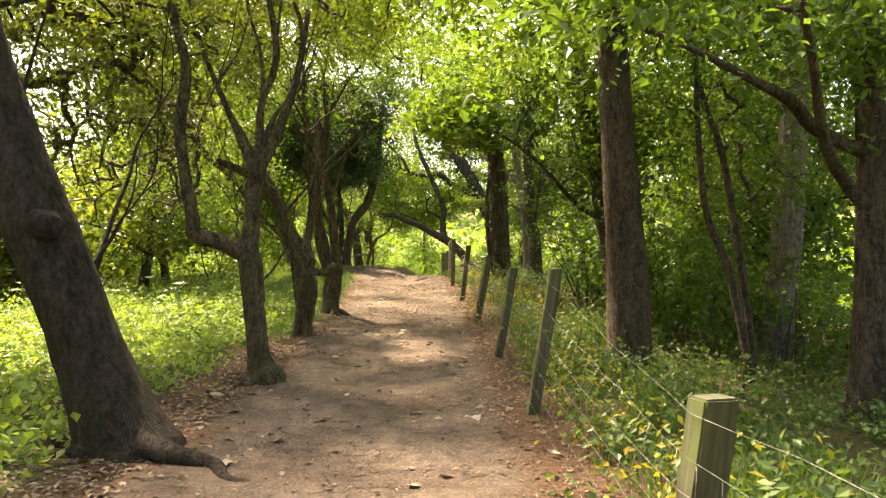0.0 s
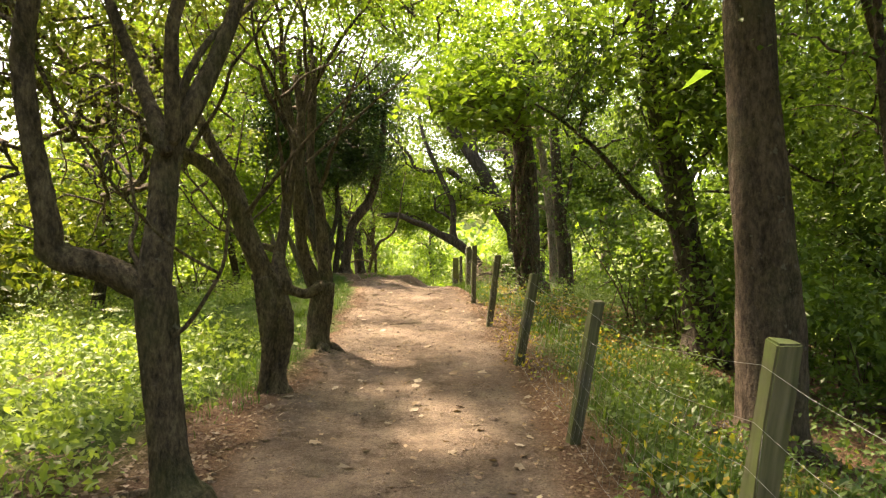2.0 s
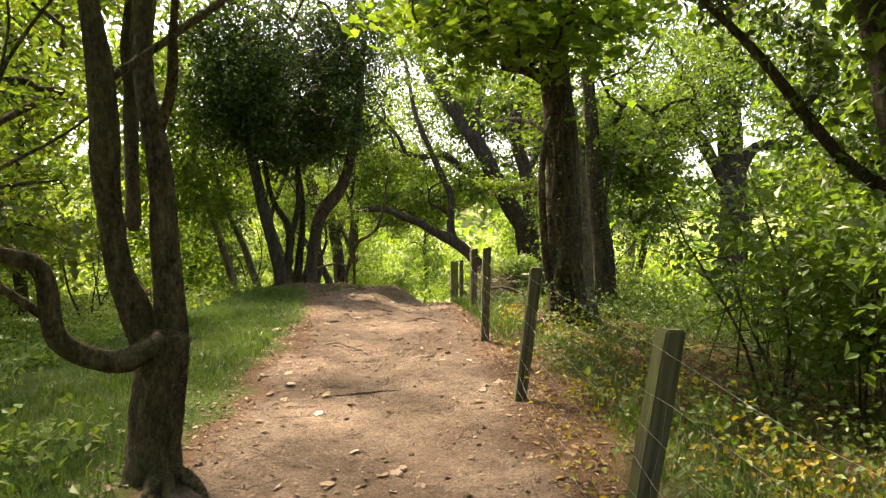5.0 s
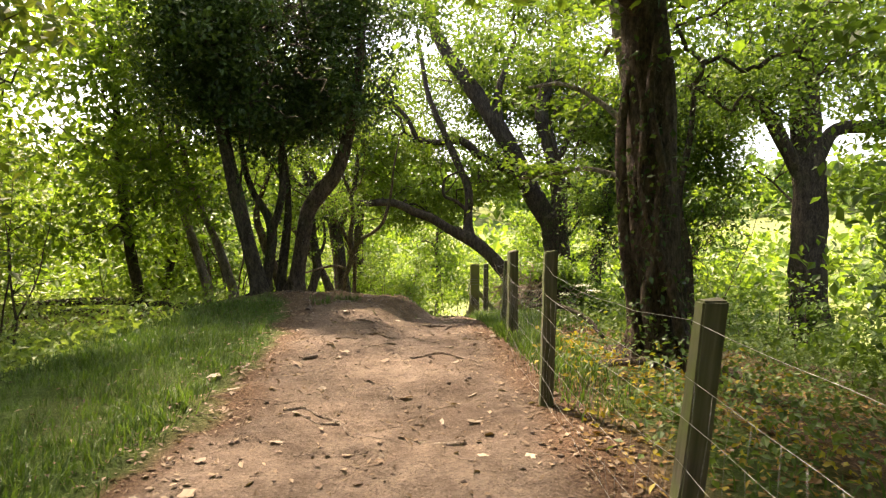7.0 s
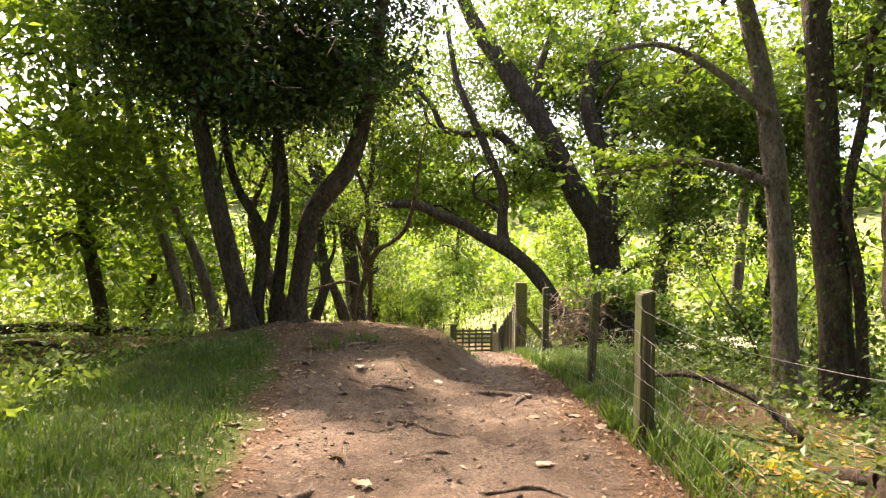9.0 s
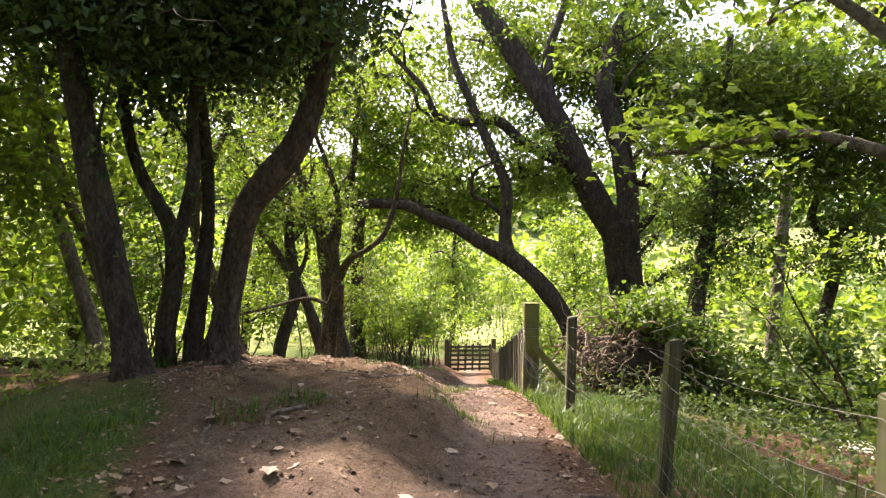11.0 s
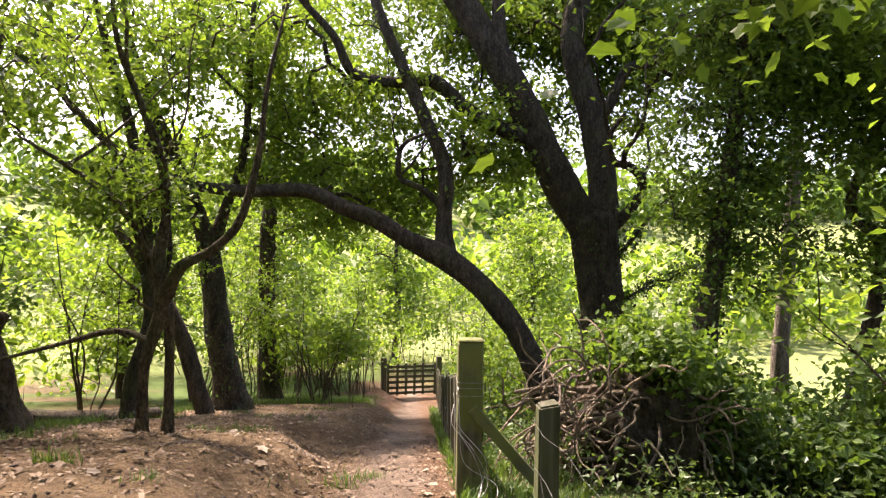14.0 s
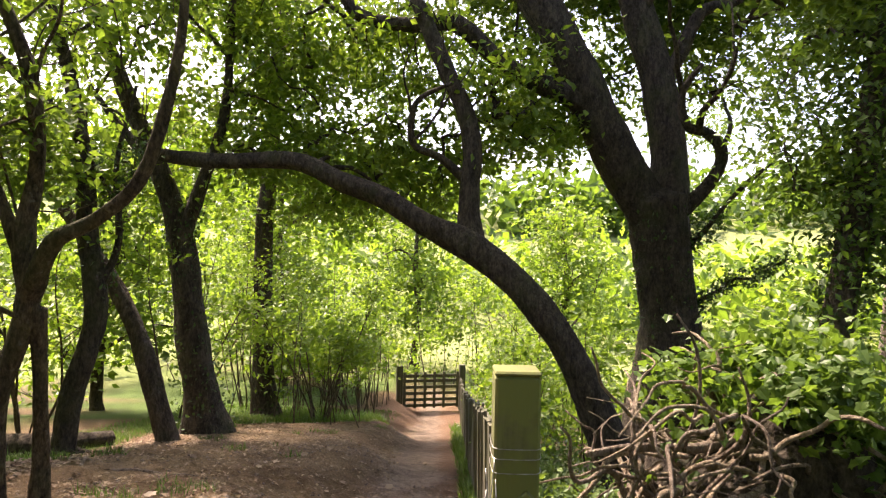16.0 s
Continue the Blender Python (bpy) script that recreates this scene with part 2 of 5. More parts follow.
def tubes(runs, segs, rough=0.0, seed=0):
    """Arrays of tapered tubes along runs of (x, y, z, r); rough: uneven girth, ribs and hollows."""
    rng = np.random.default_rng(seed)
    V, F, base = [], [], 0
    ang = np.arange(segs) / segs * 2 * np.pi
    for run in runs:
        run = np.asarray(run, float)
        n = len(run)
        d = np.gradient(run[:, :3], axis=0)
        d /= np.linalg.norm(d, axis=1)[:, None] + 1e-9
        ref = np.where(np.abs(d[:, 2:3]) > 0.8, (0.0, 1.0, 0.0), (0.0, 0.0, 1.0))
        u = np.cross(d, ref)
        for i in range(1, n):
            u[i] = u[i - 1] - d[i] * (u[i - 1] @ d[i])
        u /= np.linalg.norm(u, axis=1)[:, None] + 1e-9
        w = np.cross(d, u)
        r = np.repeat(run[:, 3:4], segs, 1)
        if rough:
            ph = rng.uniform(0, 6.28, 6)
            s = np.cumsum(np.r_[0, np.linalg.norm(np.diff(run[:, :3], axis=0), axis=1)])[:, None]
            r = r * (1 + rough * (np.sin(3 * ang + ph[0] + 1.3 * s) * 0.5 + np.sin(5 * ang + ph[1] - 2.1 * s) * 0.35
                                  + np.sin(4.3 * s + ph[2] + np.sin(2 * ang)) * 0.4) + rng.normal(0, rough * 0.22, r.shape))
        ring = run[:, None, :3] + r[:, :, None] * (np.cos(ang)[None, :, None] * u[:, None] + np.sin(ang)[None, :, None] * w[:, None])
        V.append(ring.reshape(-1, 3))
        i, j = np.meshgrid(np.arange(n - 1), np.arange(segs), indexing="ij")
        jn = (j + 1) % segs
        F.append((base + np.stack((i * segs + j, i * segs + jn, (i + 1) * segs + jn, (i + 1) * segs + j), -1)).reshape(-1, 4))
        base += n * segs
        V.append(run[:1, :3])
        j = np.arange(segs)
        F.append(np.stack((base - n * segs + (j + 1) % segs, base - n * segs + j, np.full(segs, base), np.full(segs, base)), -1))
        base += 1
        V.append(run[-1:, :3] + d[-1:] * run[-1, 3] * 0.5)
        tip = base
        base += 1
        j = np.arange(segs)
        o = tip - 1 - segs
        F.append(np.stack((o + j, o + (j + 1) % segs, np.full(segs, tip), np.full(segs, tip)), -1))
    V, F = np.vstack(V), np.vstack(F)
    tri = F[:, 2] == F[:, 3]
    return V, np.concatenate((F[~tri].ravel(), F[tri][:, :3].ravel())), np.r_[np.full((~tri).sum(), 4), np.full(tri.sum(), 3)]


OVAL = (np.array([(0, 0, 0), (0.45, 0.30, 0.07), (1, 0, -0.06), (0.45, -0.30, 0.07)]), [(0, 2, 1), (0, 3, 2)])
LOBED = (np.array([(0, 0, 0), (0.05, 0.42, 0.05), (0.30, 0.33, 0.05), (0.58, 0.52, 0), (0.70, 0.27, 0.03), (1.08, 0, -0.08),
                   (0.70, -0.27, 0.03), (0.58, -0.52, 0), (0.30, -0.33, 0.05), (0.05, -0.42, 0.05)]),
         [(0, 2, 1), (0, 4, 2), (2, 4, 3), (0, 5, 4), (0, 6, 5), (0, 8, 6), (8, 7, 6), (0, 9, 8)])
BLADE = (np.array([(0, 0.035, 0), (0, -0.035, 0), (0.62, 0.026, -0.06), (0.62, -0.026, -0.06), (1, 0, -0.32)]), [(0, 1, 3), (0, 3, 2), (2, 3, 4)])


def leaf_arrays(p, size, rng, shape=OVAL, tilt=0.6, upright=False):
    """A leaf at each point p, of the sizes given. tilt: how far from lying flat, in radians; upright: blades that stand."""
    p = np.asarray(p, float)
    n = len(p)
    az = rng.uniform(0, 2 * np.pi, n)
    if upright:
        el = np.pi / 2 - np.abs(rng.normal(0, tilt, n))
    else:
        el = rng.normal(-0.25, tilt, n)
    ud = np.stack((np.cos(az) * np.cos(el), np.sin(az) * np.cos(el), np.sin(el)), -1)
    side = np.stack((-np.sin(az), np.cos(az), np.zeros(n)), -1)
    up = np.cross(ud, side)
    ro = rng.normal(0, tilt, n)[:, None]
    s2, u2 = side * np.cos(ro) + up * np.sin(ro), up * np.cos(ro) - side * np.sin(ro)
    t, f = shape
    sz = np.broadcast_to(size, (n,))[:, None, None]
    v = p[:, None] + sz * (t[None, :, 0:1] * ud[:, None] + t[None, :, 1:2] * s2[:, None] + t[None, :, 2:3] * u2[:, None])
    fi = (np.arange(n) * len(t))[:, None, None] + np.array(f)[None]
    return v.reshape(-1, 3), fi.reshape(-1)


def leaf_mesh(name, p, size, mat, rng, shape=OVAL, tilt=0.6, upright=False):
    v, f = leaf_arrays(p, size, rng, shape, tilt, upright)
    return mesh_from(name, v, f, np.full(len(f) // 3, 3), mat, smooth=False)


# gaps in the leaves through which the sun reaches the ground: (x, y, radius)
SUN_GAPS = [(-6.9, 11.0, 2.0), (-4.9, 8.8, 1.35), (-5.0, 12.4, 1.6), (-4.0, 10.8, 1.0), (-8.8, 12.5, 1.8), (-6.6, 8.2, 1.2), (-0.45, 9.5, 0.45), (-0.95, 11.1, 0.35),
            (-0.5, 10.4, 0.34), (-1.3, 12.6, 0.45), (-1.2, 14.6, 0.4), (-1.3, 17.4, 0.5), (-1.0, 19.2, 0.6), (-1.8, 16.4, 0.45), (-1.5, 22.6, 0.7), (-0.5, 21.6, 0.7), (-2.2, 20.4, 0.6), (-0.6, 32.5, 0.6), (-2.6, 42.4, 1.0)]


def sunlit(p):
    """False for the points that stand in the way of a gap's sunlight."""
    keep = np.ones(len(p), bool)
    way = np.array(sun_way)
    flat = p[:, :2] - (p[:, 2:] - 0.3) * (way[:2] / way[2])
    for x, y, r in SUN_GAPS:
        keep &= np.hypot(flat[:, 0] - x, flat[:, 1] - y) > r
    return keep


def hollow(p, s, ph):
    """An uneven field in space, which leaves gaps between boughs."""
    x, y, z = p[:, 0] * s, p[:, 1] * s, p[:, 2] * s * 1.5
    return (np.sin(x + ph + 1.3 * np.sin(y * 0.7)) * np.sin(y * 1.1 + 2 * ph) + np.sin(z * 1.2 + ph * 3 + np.sin(x)) * np.cos(x * 0.8 - y * 0.6)
            + 0.7 * np.sin(2.3 * x + 1.9 * z) * np.sin(2.1 * y - 1.7 * z + ph)) / 1.6


def blob_points(blobs, rng):
    """Clump centres in ellipsoids (x, y, z, rx, ry, rz, count), thinned by hollows so that the outline is uneven."""
    out = []
    for x, y, z, rx, ry, rz, n in blobs:
        q = rng.normal(size=(n, 3))
        q /= np.linalg.norm(q, axis=1)[:, None]
        q *= (rng.uniform(0.05, 1, n) ** 0.45)[:, None] * rng.uniform(0.85, 1.12, n)[:, None]
        q = q * (rx, ry, rz) + (x, y, z)
        out.append(q[hollow(q, 2.4, x + y) > -0.5])
    return np.vstack(out)


def sprays(c, per, spread, flat, rng):
    """Leaf places round clump centres, in flattened sprays."""
    n = len(c)
    cnt = rng.integers(int(per * 0.5), int(per * 1.5) + 1, n)
    k = np.repeat(np.arange(n), cnt)
    sc = rng.uniform(0.6, 1.3, n)[k][:, None]
    q = rng.normal(size=(len(k), 3)) * (spread, spread, spread * flat) * sc
    lean = rng.normal(0, 0.35, (n, 2))[k]
    q[:, 2] += q[:, 0] * lean[:, 0] + q[:, 1] * lean[:, 1]
    q = c[k] + q
    return q[sunlit(q) | (q[:, 2] < 1.2)]


def twigs(skeleton, c, rng, r0=0.008, top=0.07):
    """Branches that join each clump centre to the nearest of the limbs or of the clumps already joined."""
    sk = np.vstack(skeleton)
    d0 = ((c[:, None] - sk[None, :, :3]) ** 2).sum(-1)
    order = d0.min(1).argsort()
    pos = np.vstack((sk[:, :3], np.zeros((len(c), 3))))
    parent = np.full(len(c) + len(sk), -1)
    used = len(sk)
    for i in order:
        d = ((pos[:used] - c[i]) ** 2).sum(-1)
        j = int(d.argmin())
        pos[used], parent[used] = c[i], j
        used += 1
    load = np.ones(used)
    for i in range(used - 1, len(sk) - 1, -1):
        load[parent[i]] += load[i]
    runs = []
    for i in range(len(sk), used):
        a, b = pos[parent[i]], pos[i]
        ln = np.linalg.norm(b - a)
        ra = min(top, r0 * load[i] ** 0.5 * 1.15)
        mid1, mid2 = a + (b - a) * 0.35, a + (b - a) * 0.7
        j = rng.normal(0, 0.09 * ln, (2, 3))
        j[:, 2] += 0.06 * ln
        if ln > 3.5:
            continue
        runs.append(np.array([(*a, ra), (*(mid1 + j[0]), ra * 0.85), (*(mid2 + j[1]), ra * 0.7), (*b, max(0.003, ra * 0.5))]))
    return runs


def tree(name, label, limbs, bark, leaf, blobs=(), per=60, spread=0.35, flat=0.45, size=0.09, shape=OVAL, tilt=0.6, ivy=0, ivy_from=0.0, ivy_to=99.0,
         seed=1, segs=12, rough=0.12, branches=True, twig=0.008, roots=0, shoots=0, shoot=(2.2, 0.028)):
    """A tree out of its limbs, each a run of (x, y, z, r): trunk, limbs, branches to each clump of leaves, crown and ivy."""
    rng = np.random.default_rng(seed)
    x, y, z, r = limbs[0][0]
    root = tagged(empty(name, x, y, z), label, "tree")
    runs = [spline(l, 6) for l in limbs]
    for i in range(shoots):
        o = runs[rng.integers(0, len(runs))]
        o = o[rng.integers(len(o) // 3, len(o))]
        if o[2] - z < 1.0:
            continue
        p, d = o[:3].copy(), np.array((*rng.normal(0, 0.55, 2), 0.9))
        ln, r1, pts = shoot[0] * rng.uniform(0.6, 1.3), min(shoot[1] * rng.uniform(0.5, 1.1), o[3] * 0.8), []
        for q in range(8):
            pts.append((*p, r1 * (1 - 0.8 * q / 7)))
            d = d + rng.normal(0, 0.26, 3) + (0, 0, 0.08)
            p = p + d / np.linalg.norm(d) * ln / 7
        runs.append(spline(pts, 4))
    foot = runs[0][0].copy()
    foot[2] = min(z - 0.35, float(ground_h(x, y)) - 0.3)
    foot[3] *= 1.25
    trunk = np.vstack((foot, runs[0]))
    part_mesh("trunk", mesh_from("trunk", *tubes([trunk], segs + 4, rough, seed), bark), root)
    for i, run in enumerate(runs[1:]):
        gz = float(ground_h(run[0, 0], run[0, 1]))
        if run[0, 2] - gz < 0.7:
            low = run[0].copy()
            low[2], low[3] = gz - 0.3, low[3] * 1.2
            run = np.vstack((low, run))
        else:
            back = run[0].copy()
            back[:3] -= (run[1, :3] - run[0, :3]) / (np.linalg.norm(run[1, :3] - run[0, :3]) + 1e-6) * run[0, 3]
            back[3] *= 0.55
            run = np.vstack((back, run))
        part_mesh("limb", mesh_from("limb", *tubes([run], segs if i + 1 < len(limbs) else 7, rough, seed + i + 1), bark), root)
    for i in range(roots):
        a = rng.uniform(0, 6.28)
        ln = rng.uniform(1.2, 3.0) * r
        pts = []
        for k in np.linspace(0, 1, 5):
            a += rng.normal(0, 0.2)
            px, py = x + math.cos(a) * (0.5 * r + ln * k), y + math.sin(a) * (0.5 * r + ln * k)
            pts.append((px, py, ground_h(px, py) + 0.16 * r * (1 - k) ** 2 + 0.01 - 0.05 * k, r * 0.24 * (1 - 0.75 * k)))
        pts.insert(0, (x, y, z + 0.6 * r, r * 0.3))
        part_mesh("root", mesh_from("root", *tubes([spline(pts, 4)], 8, 0.2, seed + 50 + i), bark), root)
    if len(blobs):
        c = blob_points(blobs, rng)
        if branches:
            part_mesh("twig_work", mesh_from("twig_work", *tubes(twigs(runs, c, rng, twig), 4, 0.0, seed), bark), root, "thin crooked branches")["kind"] = "stuff"
        p = sprays(c, per, spread, flat, rng)
        part_mesh("crown", leaf_mesh("crown", p, size * rng.uniform(0.6, 1.25, len(p)), leaf, rng, shape, tilt), root)
    if ivy:
        sk = np.vstack([run for run in runs])
        sk = sk[(sk[:, 2] - z > ivy_from) & (sk[:, 2] - z < ivy_to)]
        k = rng.integers(0, len(sk) - 1, ivy)
        dirs = rng.normal(size=(ivy, 3)) * (1, 1, 0.3)
        dirs /= np.linalg.norm(dirs, axis=1)[:, None]
        p = sk[k, :3] + dirs * (sk[k, 3:4] + np.abs(rng.normal(0.02, 0.10, (ivy, 1)))) + rng.normal(0, 0.08, (ivy, 3)) * (0.2, 0.2, 1)
        part_mesh("ivy", leaf_mesh("ivy", p, rng.uniform(0.05, 0.10, ivy), LEAF_IVY, rng, OVAL, 0.9), root, "dark glossy ivy leaves")
    return root


# ---- the lie of the land ----
def smooth01(t):
    t = np.clip(t, 0, 1)
    return t * t * (3 - 2 * t)


def wave(x, y, s, ph):
    return (np.sin(x * s + ph) * np.cos(y * s * 0.87 + 1.7 * ph) + 0.6 * np.sin(x * s * 1.93 - y * s * 1.31 + ph * 2.3)
            + 0.4 * np.sin(y * s * 3.1 + x * s * 2.2 + ph * 3.1)) / 2.0


PATH_Y = (-300, -10, 0, 9, 14, 18, 21, 23, 26, 28, 30, 35, 40, 45, 50, 300)
PATH_Z = (0, 0, 0, 0.05, 0.3, 0.56, 0.64, 0.6, 0.3, 0.1, -0.2, -1.1, -2.0, -2.8, -2.9, -3.2)


def lumps(x, y):
    """Scuffed hollows and root steps on the crest and the mound."""
    k = smooth01((y - 14) / 4) * smooth01((37 - y) / 3) * smooth01((x + 4.4) / 0.6) * smooth01((0.2 - x) / 0.5)
    return k * (0.035 * wave(x, y, 6.1, 4.4) + 0.035 * np.abs(wave(x, y, 9.7, 1.1)) + (0.045 + 0.05 * smooth01((y - 21) / 3)) * np.abs(wave(x, y, 2.6, 2.2)) - 0.02)


def left_edge(y):
    return np.interp(y, (0, 8, 14, 17, 20, 22, 24, 27, 29, 31, 34, 37, 39, 40.5, 46), (-2.2, -2.1, -2.2, -2.3, -2.5, -2.9, -3.3, -3.8, -4.0, -4.2, -4.9, -4.8, -4.0, -1.5, -1.1))


def right_edge(y):
    return np.interp(y, (0, 12, 16, 20, 22, 26, 46), (0.7, 0.6, 0.4, 0.1, -0.1, -0.2, -0.2))


def ground_h(x, y):
    x, y = np.asarray(x, float), np.asarray(y, float)
    g = sum(np.interp(y + o, PATH_Y, PATH_Z) for o in (-1, -0.5, 0, 0.5, 1)) / 5
    mound = sum(np.interp(y + o, (18, 20, 22, 24, 26, 28, 30, 32, 35, 40, 44, 60), (0.56, 0.64, 0.70, 0.82, 0.86, 0.62, 0.22, -0.12, -0.75, -1.6, -2.3, -2.8)) for o in (-1, 0, 1)) / 3
    left = np.interp(y, (10, 14, 20, 28, 31, 35, 37, 42, 46, 300), (0, 0.12, 0.1, 0.3, 0.0, -1.15, -1.2, -1.95, -2.4, -3.0))
    edge = -1.2 + 0.25 * np.sin(y * 1.3) - 0.5 * smooth01((y - 26.5) / 3) * smooth01((36 - y) / 4)
    k = smooth01((edge + 0.35 - x) / 1.0) * smooth01((y - 18) / 3)
    h = g * (1 - k) + mound * k
    kl = smooth01((-4.2 - x) / 2.6)
    h = h * (1 - kl) + left * kl
    far = np.hypot(x, y - 20)
    h = h + 18 * smooth01((far - 42) / 130)
    h = h - np.clip(x - 1.3, 0, 11) * 0.16 * smooth01((x - 1.0) / 1.5)
    rut = np.exp(-((x - (left_edge(y) + right_edge(y)) / 2) / 0.9) ** 2)
    return h - 0.035 * rut + 0.03 * wave(x, y, 1.1, 0.4) + 0.014 * wave(x, y, 4.3, 1.9) + 0.008 * wave(x, y, 11.0, 0.7) + lumps(x, y)


def build_ground():
    def axis(lo, fine0, fine1, hi, step):
        far0 = lo + (fine0 - lo) * (1 - np.linspace(1, 0, 26)[:-1] ** 2.2)
        far1 = fine1 + (hi - fine1) * np.linspace(0, 1, 26)[1:] ** 2.2
        return np.concatenate((far0, np.arange(fine0, fine1 + 1e-6, step), far1))

    xs, ys = axis(-400, -6, 5, 400, 0.11), axis(-300, -2, 48, 500, 0.13)
    X, Y = np.meshgrid(xs, ys)
    Z = ground_h(X, Y)
    l, r = left_edge(Y) + 0.18 * wave(X, Y, 2.3, 3.0), right_edge(Y) + 0.12 * wave(X, Y, 2.9, 5.0)
    fade = smooth01((Y + 12) / 4) * smooth01((52 - Y) / 4)
    earth = smooth01((X - l) / 0.35) * smooth01((r - X) / 0.3) * fade
    tuft = smooth01((wave(X, Y, 2.1, 7.0) - 0.45) / 0.3) * smooth01((Y - 21) / 2) * smooth01((-1.2 - X) / 0.4)
    earth = earth * (1 - 0.8 * tuft)
    d = np.maximum(l - X, X - r)
    verge = smooth01((Y - 10) / 3) * smooth01((26 - Y) / 2) * (X < l)
    mould = np.clip(smooth01((0.9 - 0.6 * verge - d) / 0.7) + smooth01((wave(X, Y, 0.55, 2.0) - 0.05) / 0.3) * 0.9 * (1 - 0.8 * verge) + smooth01((X - 1.0) / 1.5) * 0.6, 0, 1)
    mould = mould * smooth01((45 - np.hypot(X, Y - 20)) / 12)
    ny, nx = X.shape
    i, j = np.meshgrid(np.arange(ny - 1), np.arange(nx - 1), indexing="ij")
    a = i * nx + j
    F = np.stack((a, a + 1, a + nx + 1, a + nx), -1).reshape(-1, 4)
    me = mesh_from("ground", np.stack((X, Y, Z), -1).reshape(-1, 3), F.ravel(), np.full(len(F), 4), GROUND)
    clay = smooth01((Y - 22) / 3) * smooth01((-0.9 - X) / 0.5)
    meadow = smooth01((np.hypot(X, Y - 20) - 26) / 10)
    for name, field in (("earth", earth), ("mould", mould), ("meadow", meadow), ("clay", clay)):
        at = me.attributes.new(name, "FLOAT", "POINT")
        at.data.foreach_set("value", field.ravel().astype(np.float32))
    tagged(new("ground", me), "trodden brown earth path between grass and leaf mould", "ground", kind="structure")


build_ground()

# ---- trees: limbs as runs of (x, y, z, radius) ----
LEAN_LIMBS = [
    [(-2.25, 5.05, -0.13, 0.397), (-2.4, 5.1, 0.11, 0.317), (-2.64, 5.15, 0.65, 0.256), (-2.9, 5.2, 1.25, 0.25), (-3.15, 5.25, 1.77, 0.244), (-3.4, 5.3, 2.43, 0.22), (-3.65, 5.35, 3.1, 0.21), (-3.82, 5.4, 4.01, 0.179)],
    [(-2.94, 5.05, 1.67, 0.125), (-3.53, 5.43, 1.73, 0.113), (-4.21, 5.82, 2.18, 0.108), (-4.85, 6.2, 2.99, 0.09)],
]
HAW_LIMBS = [
    [(-2.01, 7.66, 0.06, 0.251), (-2.06, 7.66, 0.24, 0.145), (-2.12, 7.66, 0.74, 0.117), (-2.18, 7.66, 1.44, 0.123)],
    [(-2.2, 7.66, 1.43, 0.106), (-2.49, 7.62, 1.57, 0.089), (-2.75, 7.57, 1.66, 0.083), (-2.77, 7.52, 1.88, 0.071), (-2.84, 7.48, 2.37, 0.065), (-2.87, 7.44, 2.86, 0.065), (-2.78, 7.39, 3.46, 0.054), (-2.94, 7.34, 4.18, 0.043), (-2.99, 7.3, 4.89, 0.032)],
    [(-2.18, 7.66, 1.44, 0.112), (-2.16, 7.75, 1.89, 0.09), (-2.14, 7.84, 2.35, 0.091), (-2, 7.93, 2.69, 0.075), (-1.85, 8.02, 3.1, 0.053), (-1.71, 8.11, 3.66, 0.041), (-1.62, 8.2, 4.36, 0.03)],
    [(-2.12, 7.7, 2.34, 0.062), (-2.47, 7.97, 3.02, 0.038), (-2.89, 8.23, 3.89, 0.027), (-3.2, 8.5, 4.75, 0.022)],
    [(-2.07, 7.7, 2.4, 0.051), (-2.03, 7.6, 3.08, 0.044), (-1.83, 7.5, 3.62, 0.038), (-1.92, 7.4, 4.39, 0.027)],
]
TWIN_LIMBS = [
    [(-2.15, 10.8, 0.11, 0.151), (-2.17, 10.8, 0.28, 0.09), (-2.14, 10.8, 0.56, 0.104), (-2.11, 10.8, 0.8, 0.137), (-2.16, 10.8, 1.03, 0.165), (-2.24, 10.8, 1.27, 0.156), (-2.32, 10.8, 1.46, 0.128)],
    [(-2.31, 10.75, 0.1, 0.08), (-2.29, 10.74, 0.32, 0.056), (-2.26, 10.73, 0.58, 0.056), (-2.25, 10.72, 0.81, 0.084), (-2.25, 10.71, 1.09, 0.121), (-2.29, 10.7, 1.37, 0.102)],
    [(-2.26, 10.8, 1.29, 0.119), (-2.36, 10.7, 1.53, 0.097), (-2.47, 10.6, 1.84, 0.083), (-2.59, 10.5, 2.28, 0.078), (-2.82, 10.4, 2.56, 0.073), (-3.12, 10.3, 2.72, 0.064), (-3.37, 10.2, 2.83, 0.045)],
    [(-2.12, 10.8, 1.29, 0.099), (-2.19, 10.92, 1.56, 0.073), (-2.15, 11.04, 1.94, 0.062), (-2.11, 11.16, 2.49, 0.055), (-2.01, 11.28, 3.17, 0.048), (-2.1, 11.4, 3.73, 0.04)],
    [(-2.36, 10.9, 1.52, 0.093), (-2.58, 11.12, 1.94, 0.076), (-2.81, 11.35, 2.44, 0.066), (-3.26, 11.58, 3.16, 0.06), (-3.71, 11.8, 3.89, 0.048)],
    [(-2.06, 10.9, 2.33, 0.036), (-2.01, 10.93, 2.87, 0.033), (-2.32, 10.97, 3.41, 0.025), (-2.42, 11, 3.75, 0.016)],
]
